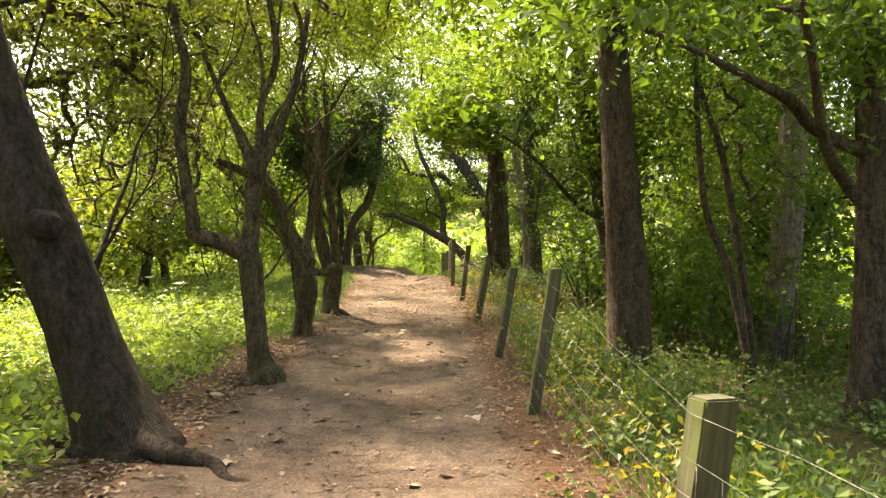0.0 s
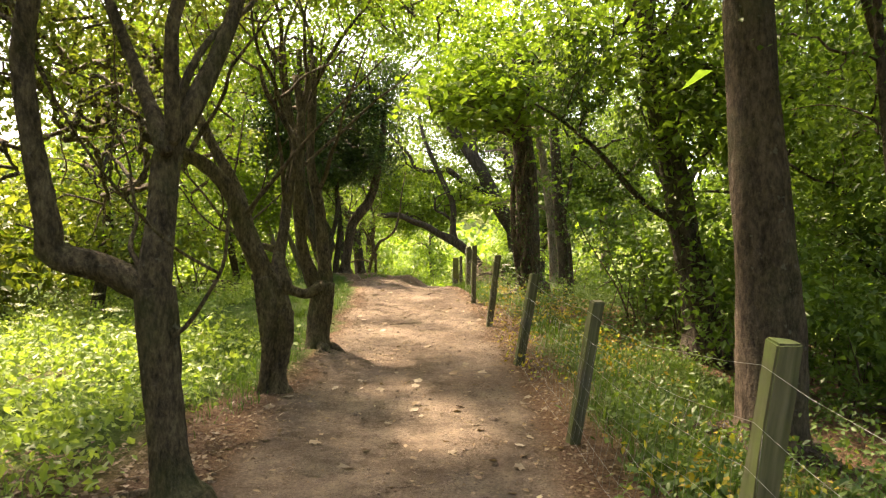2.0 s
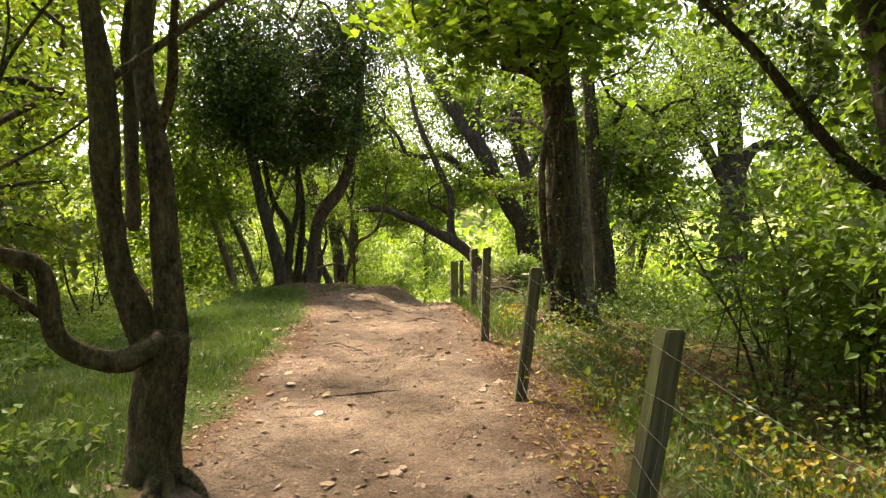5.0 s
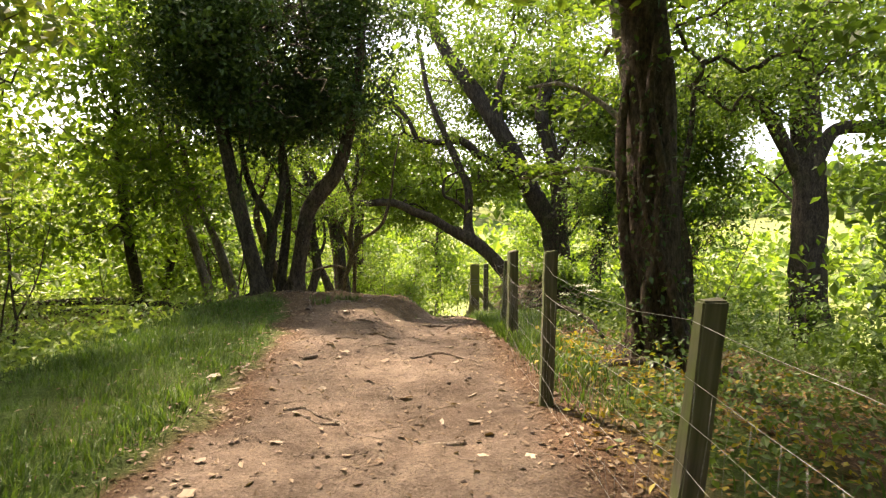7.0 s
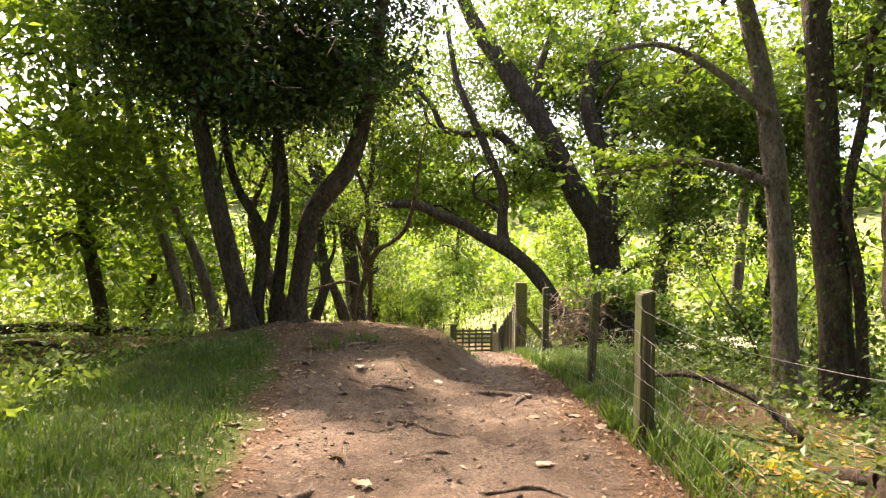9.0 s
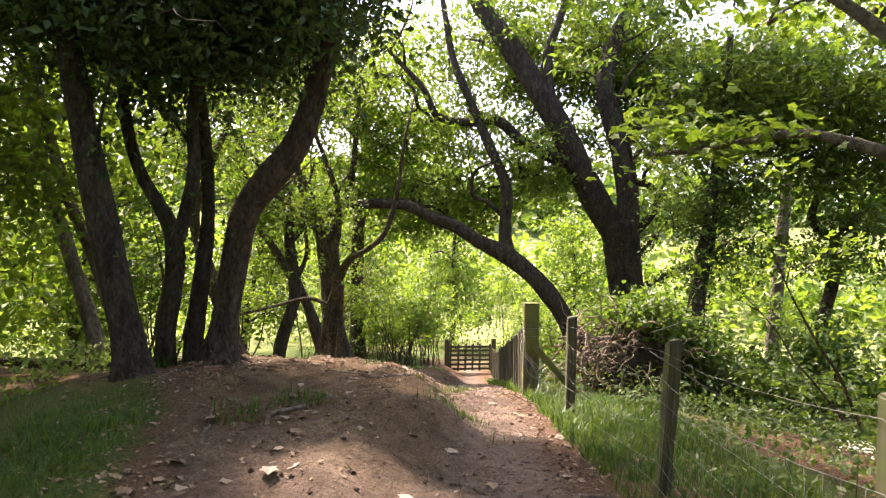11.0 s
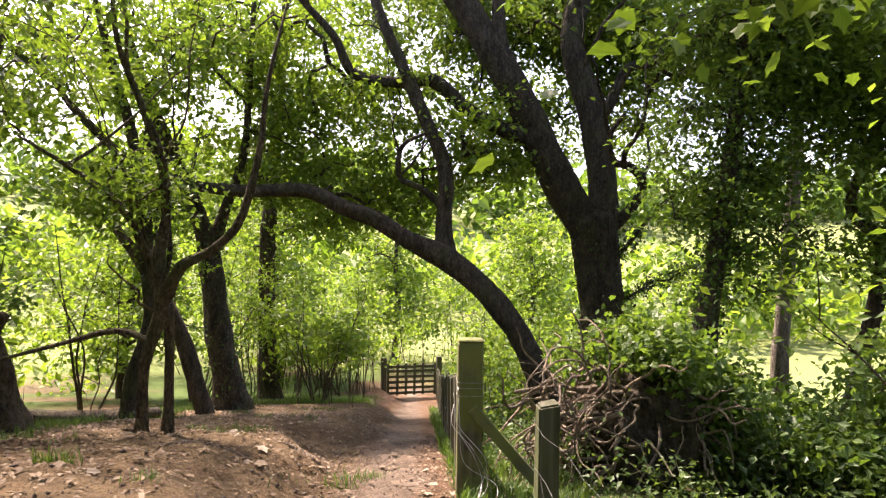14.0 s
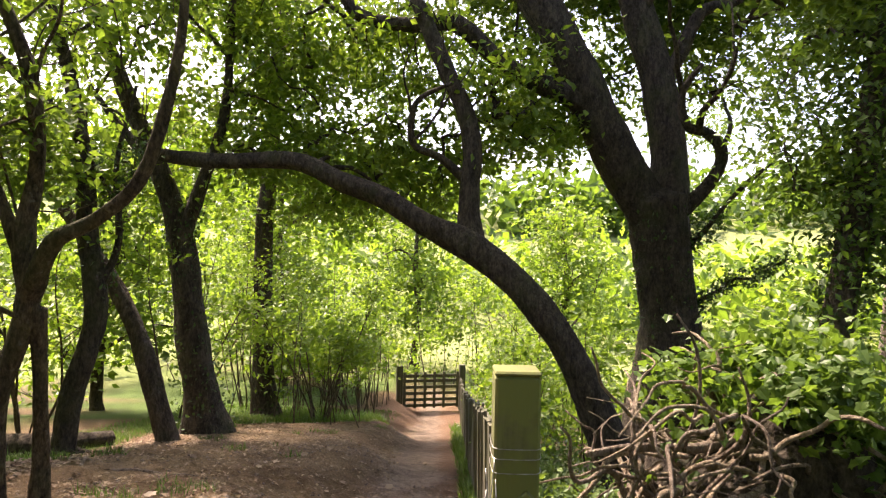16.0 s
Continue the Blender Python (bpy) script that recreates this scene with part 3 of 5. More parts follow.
KNOT_LIMBS = [
    [(-2.17, 13.3, 0.17, 0.241), (-2.19, 13.3, 0.36, 0.163), (-2.15, 13.3, 0.78, 0.157), (-2.1, 13.3, 1.2, 0.163)],
    [(-2.1, 13.3, 1.2, 0.109), (-2.18, 13.38, 2.23, 0.079), (-2.33, 13.45, 2.98, 0.068), (-2.32, 13.52, 3.8, 0.062), (-2.31, 13.6, 4.57, 0.044)],
    [(-2.24, 13.3, 1.14, 0.109), (-2.4, 13.24, 1.62, 0.09), (-2.44, 13.18, 2.1, 0.083), (-2.45, 13.12, 2.8, 0.076), (-2.58, 13.06, 3.78, 0.058), (-2.67, 13, 4.46, 0.04)],
    [(-2.1, 13.2, 1.18, 0.077), (-2.32, 13.08, 1.05, 0.076), (-2.63, 12.95, 1.2, 0.063), (-2.66, 12.82, 1.63, 0.051), (-2.85, 12.7, 1.74, 0.039)],
    [(-2.38, 13.4, 1.93, 0.049), (-2.52, 13.67, 2.82, 0.051), (-2.56, 13.93, 3.78, 0.046), (-2.66, 14.2, 4.8, 0.034)],
]
OAKR_LIMBS = [
    [(2.58, 9.49, -0.22, 0.413), (2.58, 9.49, 0.01, 0.33), (2.58, 9.49, 0.72, 0.291), (2.52, 9.49, 1.82, 0.259), (2.44, 9.49, 3, 0.228), (2.37, 9.49, 4.18, 0.204), (2.29, 9.49, 5.44, 0.181), (2.25, 9.49, 6.93, 0.157)],
]
PALE_LIMBS = [
    [(5.74, 12.2, -1.02, 0.445), (5.8, 12.2, -0.71, 0.323), (6.07, 12.2, 0.9, 0.263), (6.23, 12.2, 2.92, 0.243), (6.33, 12.2, 4.95, 0.212), (6.43, 12.2, 6.56, 0.182), (6.53, 12.2, 7.98, 0.152)],
]
EDGE_LIMBS = [
    [(4.94, 8, -0.55, 0.298), (5, 8, 0.18, 0.205), (5.04, 8, 1.77, 0.179), (5.01, 8, 3.1, 0.152), (4.94, 8, 4.42, 0.133), (4.88, 8, 5.75, 0.113)],
    [(5.03, 8, 2.6, 0.09), (4.33, 7.9, 2.88, 0.075), (3.79, 7.43, 3.11, 0.068), (3.14, 6.95, 3.23, 0.046), (2.45, 6.48, 3.36, 0.032), (1.82, 6, 3.42, 0.02)],
    [(5.04, 8, 1.9, 0.085), (4.69, 7.9, 2.23, 0.075), (4.14, 7.4, 2.67, 0.061), (3.75, 6.9, 3.33, 0.043), (3.37, 6.4, 3.84, 0.032)],
]
STEM_LIMBS = [
    [(4.03, 9, 0.02, 0.06), (3.82, 9.12, 1.21, 0.053), (3.57, 9.24, 1.97, 0.046), (3.5, 9.36, 3.14, 0.039), (3.5, 9.48, 4.33, 0.035), (3.43, 9.6, 5.48, 0.028)],
    [(4.16, 9.2, 0.29, 0.053), (4.02, 9.4, 1.82, 0.051), (3.9, 9.6, 2.94, 0.048), (3.74, 9.8, 3.62, 0.045), (3.61, 10, 4.66, 0.037)],
]
IVYB_LIMBS = [
    [(3.74, 14, 0.35, 0.364), (3.67, 14, 0.61, 0.285), (3.51, 14, 1.28, 0.245), (3.37, 14, 1.94, 0.218), (3.21, 14, 2.93, 0.205), (3.01, 14, 3.92, 0.192), (2.81, 14, 4.98, 0.165), (2.68, 14, 6.24, 0.132)],
    [(3.34, 14, 2.05, 0.07), (2.7, 13.95, 2.45, 0.05), (2.02, 13.8, 3.16, 0.036), (1.4, 13.6, 3.62, 0.026), (0.98, 13.4, 3.82, 0.016)],
]
IVYR_LIMBS = [
    [(1.73, 19.6, 0.73, 0.449), (1.68, 19.6, 0.94, 0.323), (1.62, 19.6, 1.54, 0.293), (1.59, 19.6, 2.32, 0.275), (1.58, 19.6, 3.22, 0.263), (1.51, 19.6, 4.11, 0.239), (1.45, 19.6, 5.01, 0.209), (1.38, 19.6, 6.2, 0.164)],
    [(1.42, 19.4, 0.91, 0.064), (1.3, 19.42, 1.61, 0.058), (1.26, 19.45, 2.31, 0.059), (1.25, 19.48, 2.96, 0.053), (1.34, 19.5, 3.67, 0.041)],
    [(1.57, 19.6, 4.23, 0.137), (1.04, 19.1, 4.4, 0.084), (0.57, 18.6, 4.36, 0.052)],
    [(1.79, 19.2, 0.88, 0.057), (1.68, 19.22, 1.44, 0.051), (1.54, 19.24, 1.9, 0.048), (1.61, 19.26, 2.58, 0.046), (1.49, 19.28, 3.27, 0.043), (1.57, 19.3, 3.96, 0.034)],
    [(1.48, 19.2, 0.93, 0.042), (1.43, 19.22, 1.33, 0.04), (1.54, 19.24, 1.78, 0.04), (1.4, 19.26, 2.41, 0.037), (1.43, 19.28, 3.15, 0.034), (1.32, 19.3, 3.85, 0.029)],
]
CLUSTER_LIMBS = [
    [(-4.15, 25.2, 0.9, 0.2), (-4.22, 25.22, 1.21, 0.15), (-4.52, 25.3, 2.31, 0.14), (-4.84, 25.35, 3.53, 0.125), (-5.12, 25.44, 4.75, 0.078), (-5.28, 25.4, 6.03, 0.062)],
    [(-4.29, 26.2, 1.11, 0.112), (-4.21, 26.2, 2.16, 0.095), (-4.62, 26.2, 2.95, 0.067), (-4.8, 26.2, 3.64, 0.062), (-4.9, 26.2, 4.78, 0.05)],
    [(-4.05, 26.4, 1.1, 0.114), (-3.91, 26.4, 2.52, 0.074), (-4.02, 26.4, 3.68, 0.068), (-4.25, 26.4, 5.01, 0.057), (-4.36, 26.4, 6.26, 0.04)],
    [(-4.15, 26, 1.99, 0.077), (-3.94, 26, 2.85, 0.071), (-3.95, 26, 3.71, 0.06), (-3.7, 26, 4.73, 0.049)],
]
BENT_LIMBS = [
    [(-3.78, 26.4, 0.8, 0.27), (-3.72, 26.4, 1.15, 0.17), (-3.66, 26.4, 1.6, 0.15), (-3.58, 26.4, 2.12, 0.15), (-3.5, 26.4, 2.5, 0.16), (-3.3, 26.4, 2.82, 0.17), (-2.98, 26.4, 3.2, 0.155), (-2.8, 26.4, 3.6, 0.14), (-2.68, 26.4, 4.05, 0.13), (-2.5, 26.4, 5.0, 0.11), (-2.4, 26.3, 6.2, 0.085), (-2.29, 26.2, 7.22, 0.06)],
]
BIRCH_LIMBS = [
    [(-5.39, 27.5, 0.74, 0.118), (-5.74, 27.5, 1.77, 0.084), (-6.15, 27.5, 2.65, 0.074), (-6.46, 27.5, 3.54, 0.064), (-6.72, 27.5, 4.72, 0.049), (-6.88, 27.5, 6, 0.04)],
    [(-6.34, 28.5, 0.78, 0.118), (-6.79, 28.5, 2.16, 0.097), (-7.13, 28.5, 3.13, 0.086), (-7.47, 28.5, 4.52, 0.07), (-7.65, 28.5, 6.02, 0.054)],
]
OAK_LIMBS = [
    [(3.39, 36.8, -0.28, 0.765), (3.33, 36.8, 0.76, 0.494), (3.18, 36.8, 1.94, 0.447), (3.07, 36.8, 2.92, 0.53)],
    [(2.94, 36.8, 2.72, 0.389), (2.56, 36.71, 3.23, 0.363), (2.03, 36.63, 4.25, 0.338), (1.35, 36.54, 5.52, 0.313), (0.54, 36.46, 6.77, 0.289), (-0.26, 36.37, 7.88, 0.259), (-0.92, 36.29, 8.85, 0.217), (-1.58, 36.2, 10.33, 0.171)],
    [(3.24, 36.8, 2.86, 0.33), (3.28, 36.9, 3.65, 0.296), (3.08, 37, 4.98, 0.275), (2.67, 37.1, 6.6, 0.252), (2.94, 37.2, 7.84, 0.218), (3.41, 37.3, 9.11, 0.183), (3.67, 37.4, 11.07, 0.135)],
    [(3.31, 36.7, 2.66, 0.176), (3.66, 36.59, 2.96, 0.116), (3.91, 36.47, 3.34, 0.098), (3.92, 36.36, 3.68, 0.092), (3.63, 36.24, 3.9, 0.08), (3.3, 36.13, 3.98, 0.068), (3.18, 36.01, 4.44, 0.056), (3.43, 35.9, 4.86, 0.033)],
    [(3.08, 37, 4.98, 0.131), (3.37, 36.88, 5.17, 0.118), (3.72, 36.76, 5.94, 0.1), (4.26, 36.64, 6.11, 0.082), (4.66, 36.52, 6.87, 0.064), (5.63, 36.4, 7.23, 0.046)],
    [(1.68, 36.5, 4.42, 0.174), (0.57, 36.36, 4.89, 0.138), (-0.22, 36.21, 5.48, 0.136), (-0.85, 36.07, 5.4, 0.113), (-1.72, 35.93, 5.51, 0.095), (-2.09, 35.79, 6.15, 0.077), (-2.57, 35.64, 6.65, 0.06), (-3.17, 35.5, 7.26, 0.043)],
    [(1.19, 36.4, 5.74, 0.15), (1.04, 36.4, 7.14, 0.127), (1.34, 36.4, 8.18, 0.092), (1.64, 36.4, 9.08, 0.058)],
]
LMB_LIMBS = [
    [(2.1, 35.2, -0.95, 0.32), (1.84, 35.2, -0.26, 0.25), (1.44, 35.25, 0.58, 0.215), (1.04, 35.3, 1.15, 0.215), (0.61, 35.4, 1.61, 0.215), (0.01, 35.5, 2.07, 0.22), (-0.65, 35.6, 2.39, 0.17), (-1.24, 35.7, 2.75, 0.155), (-1.91, 35.8, 2.99, 0.15), (-2.61, 35.9, 3.28, 0.13), (-3.8, 35.95, 3.26, 0.115), (-4.8, 36.0, 3.38, 0.09), (-5.2, 36.11, 3.66, 0.065), (-5.75, 36.2, 4.29, 0.042)],
    [(0.05, 35.6, 2.12, 0.2), (0.0, 35.65, 2.5, 0.165), (0.0, 35.7, 3.0, 0.15), (0.03, 35.7, 3.4, 0.14), (-0.07, 35.75, 4.0, 0.135), (-0.37, 35.8, 4.66, 0.125), (-0.81, 35.85, 5.65, 0.11), (-1.37, 35.9, 6.94, 0.092), (-1.58, 35.95, 7.95, 0.078), (-1.8, 36, 9.21, 0.055)],
    [(-0.07, 35.7, 3.05, 0.072), (-0.44, 35.6, 3.34, 0.058), (-0.81, 35.5, 3.5, 0.053), (-0.84, 35.4, 3.91, 0.044), (-0.7, 35.3, 4.14, 0.035), (-0.29, 35.2, 4.31, 0.026)],
]
TWIST_LIMBS = [
    [(-5.46, 35, -1.28, 0.257), (-5.45, 35, -1, 0.184), (-5.33, 35, -0.09, 0.147), (-5.03, 35, 1.02, 0.147), (-5.17, 35, 2.12, 0.133), (-5.25, 35, 3.04, 0.111), (-5.5, 35, 4.33, 0.088), (-5.88, 35, 5.61, 0.066), (-6.18, 35, 6.71, 0.044)],
    [(-5.05, 35, 1.3, 0.07), (-4.8, 35.1, 2.0, 0.05), (-4.9, 35.2, 3.1, 0.035), (-4.7, 35.3, 4.2, 0.02)],
    [(-5.17, 34.8, 3.39, 0.087), (-5.68, 34.65, 3.89, 0.071), (-6.22, 34.5, 4.47, 0.056), (-6.58, 34.35, 5.04, 0.042), (-7.08, 34.2, 5.32, 0.027)],
]
FRONT_LIMBS = [
    [(-3.40, 30.45, 0.05, 0.10), (-3.38, 30.45, 0.35, 0.066), (-3.36, 30.45, 0.9, 0.058), (-3.22, 30.45, 1.36, 0.07), (-3.17, 30.45, 1.66, 0.078)],
    [(-3.17, 30.6, 0.12, 0.075), (-3.15, 30.58, 0.5, 0.052), (-3.13, 30.52, 1.0, 0.05), (-3.12, 30.46, 1.5, 0.062)],
    [(-3.16, 30.42, 1.6, 0.07), (-2.95, 30.3, 1.95, 0.06), (-2.66, 30.3, 2.12, 0.05), (-2.38, 30.3, 2.38, 0.045), (-2.23, 30.3, 2.8, 0.04), (-2.13, 30.3, 3.3, 0.033), (-2.07, 30.3, 3.9, 0.025), (-1.9, 30.4, 4.8, 0.012)],
    [(-3.17, 30.45, 1.62, 0.075), (-3.25, 30.5, 2.05, 0.065), (-3.19, 30.52, 2.5, 0.055), (-3.24, 30.5, 3.1, 0.05), (-3.45, 30.45, 3.7, 0.04), (-3.7, 30.4, 4.4, 0.028), (-3.8, 30.4, 5.4, 0.014)],
    [(-3.2, 30.5, 1.7, 0.06), (-3.45, 30.6, 2.15, 0.05), (-3.75, 30.7, 2.6, 0.04), (-4.3, 30.8, 3.0, 0.03), (-5.0, 30.9, 3.4, 0.015)],
    [(-3.3, 30.45, 1.15, 0.04), (-3.7, 30.5, 1.25, 0.032), (-4.3, 30.5, 1.1, 0.025), (-5.2, 30.5, 0.85, 0.015)],
]
LEANL_LIMBS = [
    [(-4.42, 36, -0.92, 0.173), (-4.83, 36.1, 0.31, 0.144), (-5.23, 36.2, 1.11, 0.13), (-5.94, 36.3, 2.12, 0.108), (-6.3, 36.4, 2.53, 0.085)],
]
OAKM_LIMBS = [
    [(-4.25, 37.3, -1.24, 0.472), (-4.35, 37.3, -0.63, 0.312), (-4.55, 37.3, 0.37, 0.265), (-4.74, 37.3, 1.7, 0.236), (-4.98, 37.3, 2.7, 0.18), (-5.43, 37.3, 3.8, 0.151), (-5.89, 37.3, 4.8, 0.132), (-6.47, 37.3, 6.34, 0.094), (-6.71, 37.3, 7.67, 0.066)],
    [(-4.8, 37.3, 2.03, 0.142), (-4.51, 37.22, 2.81, 0.113), (-4.08, 37.15, 4.14, 0.084), (-3.97, 37.08, 5.67, 0.065), (-3.87, 37, 7.4, 0.046)],
]
SLIM_LIMBS = [
    [(-4.47, 42, -2.01, 0.42), (-4.54, 42, -1.41, 0.285), (-4.63, 42, 0.39, 0.225), (-4.63, 42, 2.19, 0.21), (-4.52, 42, 4.29, 0.18), (-4.4, 42, 6.1, 0.15), (-4.28, 42, 7.92, 0.12), (-4.23, 42, 9.73, 0.09)],
]
SNAG_LIMBS = [
    [(-5.09, 31, 0.09, 0.246), (-5.16, 31, 0.37, 0.169), (-5.28, 31, 0.86, 0.148), (-5.54, 31, 1.42, 0.134), (-5.76, 31, 2.05, 0.113), (-5.91, 31, 2.68, 0.084), (-5.64, 31, 3.53, 0.063), (-5.25, 31, 4.53, 0.042)],
    [(-5.16, 31, 0.37, 0.106), (-5.14, 31, 0.73, 0.092), (-5.29, 31, 1.08, 0.077), (-5.17, 31, 1.37, 0.056)],
]
IVYC_LIMBS = [
    [(3.78, 33, 0.13, 0.248), (3.81, 33, 1.13, 0.169), (3.99, 33, 2.32, 0.149), (4.16, 33, 3.72, 0.119), (4.33, 33, 5.21, 0.09), (4.4, 33, 6.71, 0.06)],
]
THIN_LIMBS = [
    [(7.62, 38, 0.18, 0.183), (7.8, 38, 2.29, 0.155), (7.93, 38, 4.13, 0.141), (8.01, 38, 6.1, 0.099), (8.26, 38, 8.08, 0.07)],
]
THINB_LIMBS = [
    [(6.58, 34, -0.73, 0.161), (6.88, 34, 0.67, 0.129), (7.17, 34, 2.29, 0.118), (6.63, 34, 3.03, 0.086), (7.04, 34, 4.11, 0.065), (7.44, 34, 5.52, 0.048)],
]
ROAK_LIMBS = [
    [(9.3, 31, -1.28, 0.537), (9.13, 31, 0.87, 0.475), (9.15, 31, 2.71, 0.445), (9.11, 31, 4.24, 0.414), (9.02, 31, 6.08, 0.352), (9.08, 31, 7.91, 0.276), (9.37, 31, 9.74, 0.214)],
    [(9.11, 31, 3.47, 0.23), (8.44, 30.88, 4.52, 0.198), (7.77, 30.75, 5.49, 0.166), (6.82, 30.62, 5.68, 0.135), (5.87, 30.5, 6.4, 0.09)],
    [(9.26, 31, 4.09, 0.215), (9.95, 31.17, 5.04, 0.185), (11.28, 31.33, 5.22, 0.156), (12.62, 31.5, 6.04, 0.11)],
]
SYC_LIMBS = [
    [(3.08, 24.6, 0.2, 0.217), (3.06, 24.63, 0.62, 0.167), (3.02, 24.67, 1.78, 0.153), (2.91, 24.7, 3.1, 0.146), (2.73, 24.73, 4.42, 0.125), (2.47, 24.77, 5.61, 0.096), (2.32, 24.8, 6.8, 0.067)],
    [(2.9, 24.6, 2.87, 0.065), (2.42, 24.75, 3.1, 0.052), (1.89, 24.9, 3.23, 0.041), (1.26, 25.05, 3.12, 0.031), (0.68, 25.2, 3.06, 0.019)],
    [(2.78, 24.6, 3.81, 0.065), (2.16, 24.87, 4.45, 0.052), (1.56, 25.13, 4.83, 0.039), (0.93, 25.4, 4.83, 0.028)],
]
DARKB_LIMBS = [
    [(3.27, 23.7, 0.14, 0.285), (3.23, 23.7, 0.46, 0.197), (3.15, 23.7, 1.82, 0.182), (3.01, 23.7, 2.99, 0.171), (2.96, 23.7, 4.15, 0.155), (2.88, 23.7, 5.45, 0.13), (2.8, 23.7, 6.87, 0.093)],
    [(3.41, 23.5, 0.25, 0.066), (3.31, 23.48, 1.71, 0.06), (3.16, 23.45, 2.58, 0.055), (3.32, 23.42, 3.58, 0.05), (3.38, 23.4, 4.45, 0.04)],
]


tree("leaning_tree", "dark leaning trunk with mossy bark and spreading roots", LEAN_LIMBS, BARK_SHADED, LEAF_OLIVE,
     [(-3.4, 5.2, 5.2, 2.2, 2.4, 1.2, 90), (-5.0, 7.5, 4.6, 2.2, 2.2, 1.4, 90)], 70, 0.34, 0.4, 0.075, seed=11, shoots=8, shoot=(2.0, 0.03), roots=7, rough=0.07, segs=18)
tree("hawthorn_tree", "twisted hawthorn with a low sideways limb", HAW_LIMBS, BARK_HAW, LEAF_OLIVE,
     [(-5.2, 10.0, 5.2, 1.8, 1.6, 1.2, 120), (-3.4, 8.2, 4.4, 1.9, 1.7, 1.4, 142), (-1.4, 8.8, 5.2, 1.7, 1.7, 0.9, 90), (-5.4, 9.2, 3.4, 1.8, 1.8, 1.6, 150), (-6.5, 8.0, 4.0, 1.6, 1.6, 1.8, 112)], 80, 0.26, 0.4, 0.07, seed=12, shoots=44, shoot=(2.3, 0.034), roots=5, twig=0.012)
tree("twin_stemmed_tree", "gnarled hawthorn with several crooked stems", TWIN_LIMBS, BARK_HAW, LEAF_OLIVE,
     [(-6.6, 12.4, 6.0, 2.0, 1.8, 1.2, 120), (-3.5, 10.5, 5.0, 1.8, 1.7, 1.5, 142), (-1.8, 11.4, 5.6, 1.6, 1.7, 1.1, 90), (-5.6, 11.8, 3.4, 1.7, 1.8, 1.6, 135)], 80, 0.26, 0.4, 0.075, seed=13, shoots=44, shoot=(2.4, 0.036), twig=0.012, rough=0.2, roots=4)
tree("knotted_tree", "knotted hawthorn with upright stems and a looping limb", KNOT_LIMBS, BARK_HAW, LEAF_LIME,
     [(-3.2, 13.8, 5.2, 2.0, 1.8, 1.5, 150), (-1.2, 14.4, 6.0, 1.8, 1.8, 1.1, 97), (-5.6, 15.0, 3.6, 1.9, 1.8, 1.8, 142)], 80, 0.28, 0.4, 0.085, seed=14, shoots=44, shoot=(2.6, 0.034), twig=0.012, rough=0.2, roots=4)
tree("oak_tree", "straight dark brown trunk beyond the wire fence", OAKR_LIMBS, BARK, LEAF_LIME,
     [(1.6, 9.0, 5.2, 2.2, 2.0, 1.0, 115), (3.0, 10.6, 6.6, 2.4, 2.2, 1.4, 115)], 70, 0.36, 0.3, 0.12, seed=15, roots=5, rough=0.06, segs=18)
tree("pale_trunk_tree", "tall tree with pale streaked bark", PALE_LIMBS, BARK_PALE, LEAF_MID,
     [(6.5, 12.0, 6.0, 3.0, 2.4, 2.0, 137), (8.0, 14, 4.5, 2.4, 2.4, 2.4, 121)], 60, 0.38, 0.35, 0.14, seed=16, roots=4, rough=0.07, segs=16)
tree("edge_tree", "dark upright trunk in the undergrowth", EDGE_LIMBS, BARK, LEAF_MID,
     [(1.5, 5.2, 3.5, 0.9, 0.9, 0.5, 40), (4.6, 7.6, 4.4, 1.8, 1.8, 1.2, 89), (6.5, 8.5, 3.4, 1.8, 1.8, 1.8, 97)], 60, 0.36, 0.35, 0.13, seed=17, rough=0.07)
tree("young_tree", "thin crooked stems of a young tree", STEM_LIMBS, BARK, LEAF_MID,
     [(3.6, 9.8, 4.6, 1.6, 1.4, 1.4, 80), (4.6, 10.5, 3.0, 1.3, 1.3, 1.3, 70)], 45, 0.36, 0.4, 0.09, seed=18, shoots=8, shoot=(1.6, 0.016), segs=8)
tree("ivy_clad_tree", "leaning trunk wrapped in old ivy", IVYB_LIMBS, BARK_DARK, LEAF_OAK,
     [(3.2, 13.6, 5.8, 2.6, 2.2, 1.6, 140), (5.6, 15, 4.6, 2.2, 2.2, 2.2, 130), (3.4, 13.5, 4.0, 1.3, 0.9, 1.5, 80)], 60, 0.38, 0.35, 0.14, seed=19, shoots=8, shoot=(2.2, 0.05), ivy=3500, ivy_from=0.3, roots=4)
tree("ivy_clad_tree", "thick ivy-wrapped trunk beside the wire fence", IVYR_LIMBS, BARK, LEAF_LIME,
     [(0.9, 18.6, 5.3, 1.9, 1.8, 1.0, 100), (2.2, 20.0, 6.6, 2.4, 2.2, 1.4, 100), (0.2, 17.6, 4.7, 1.3, 1.3, 0.7, 44)], 28, 0.36, 0.25, 0.15, LOBED, tilt=0.4, seed=20, ivy=650, ivy_from=0.2, roots=5, segs=18, rough=0.1)
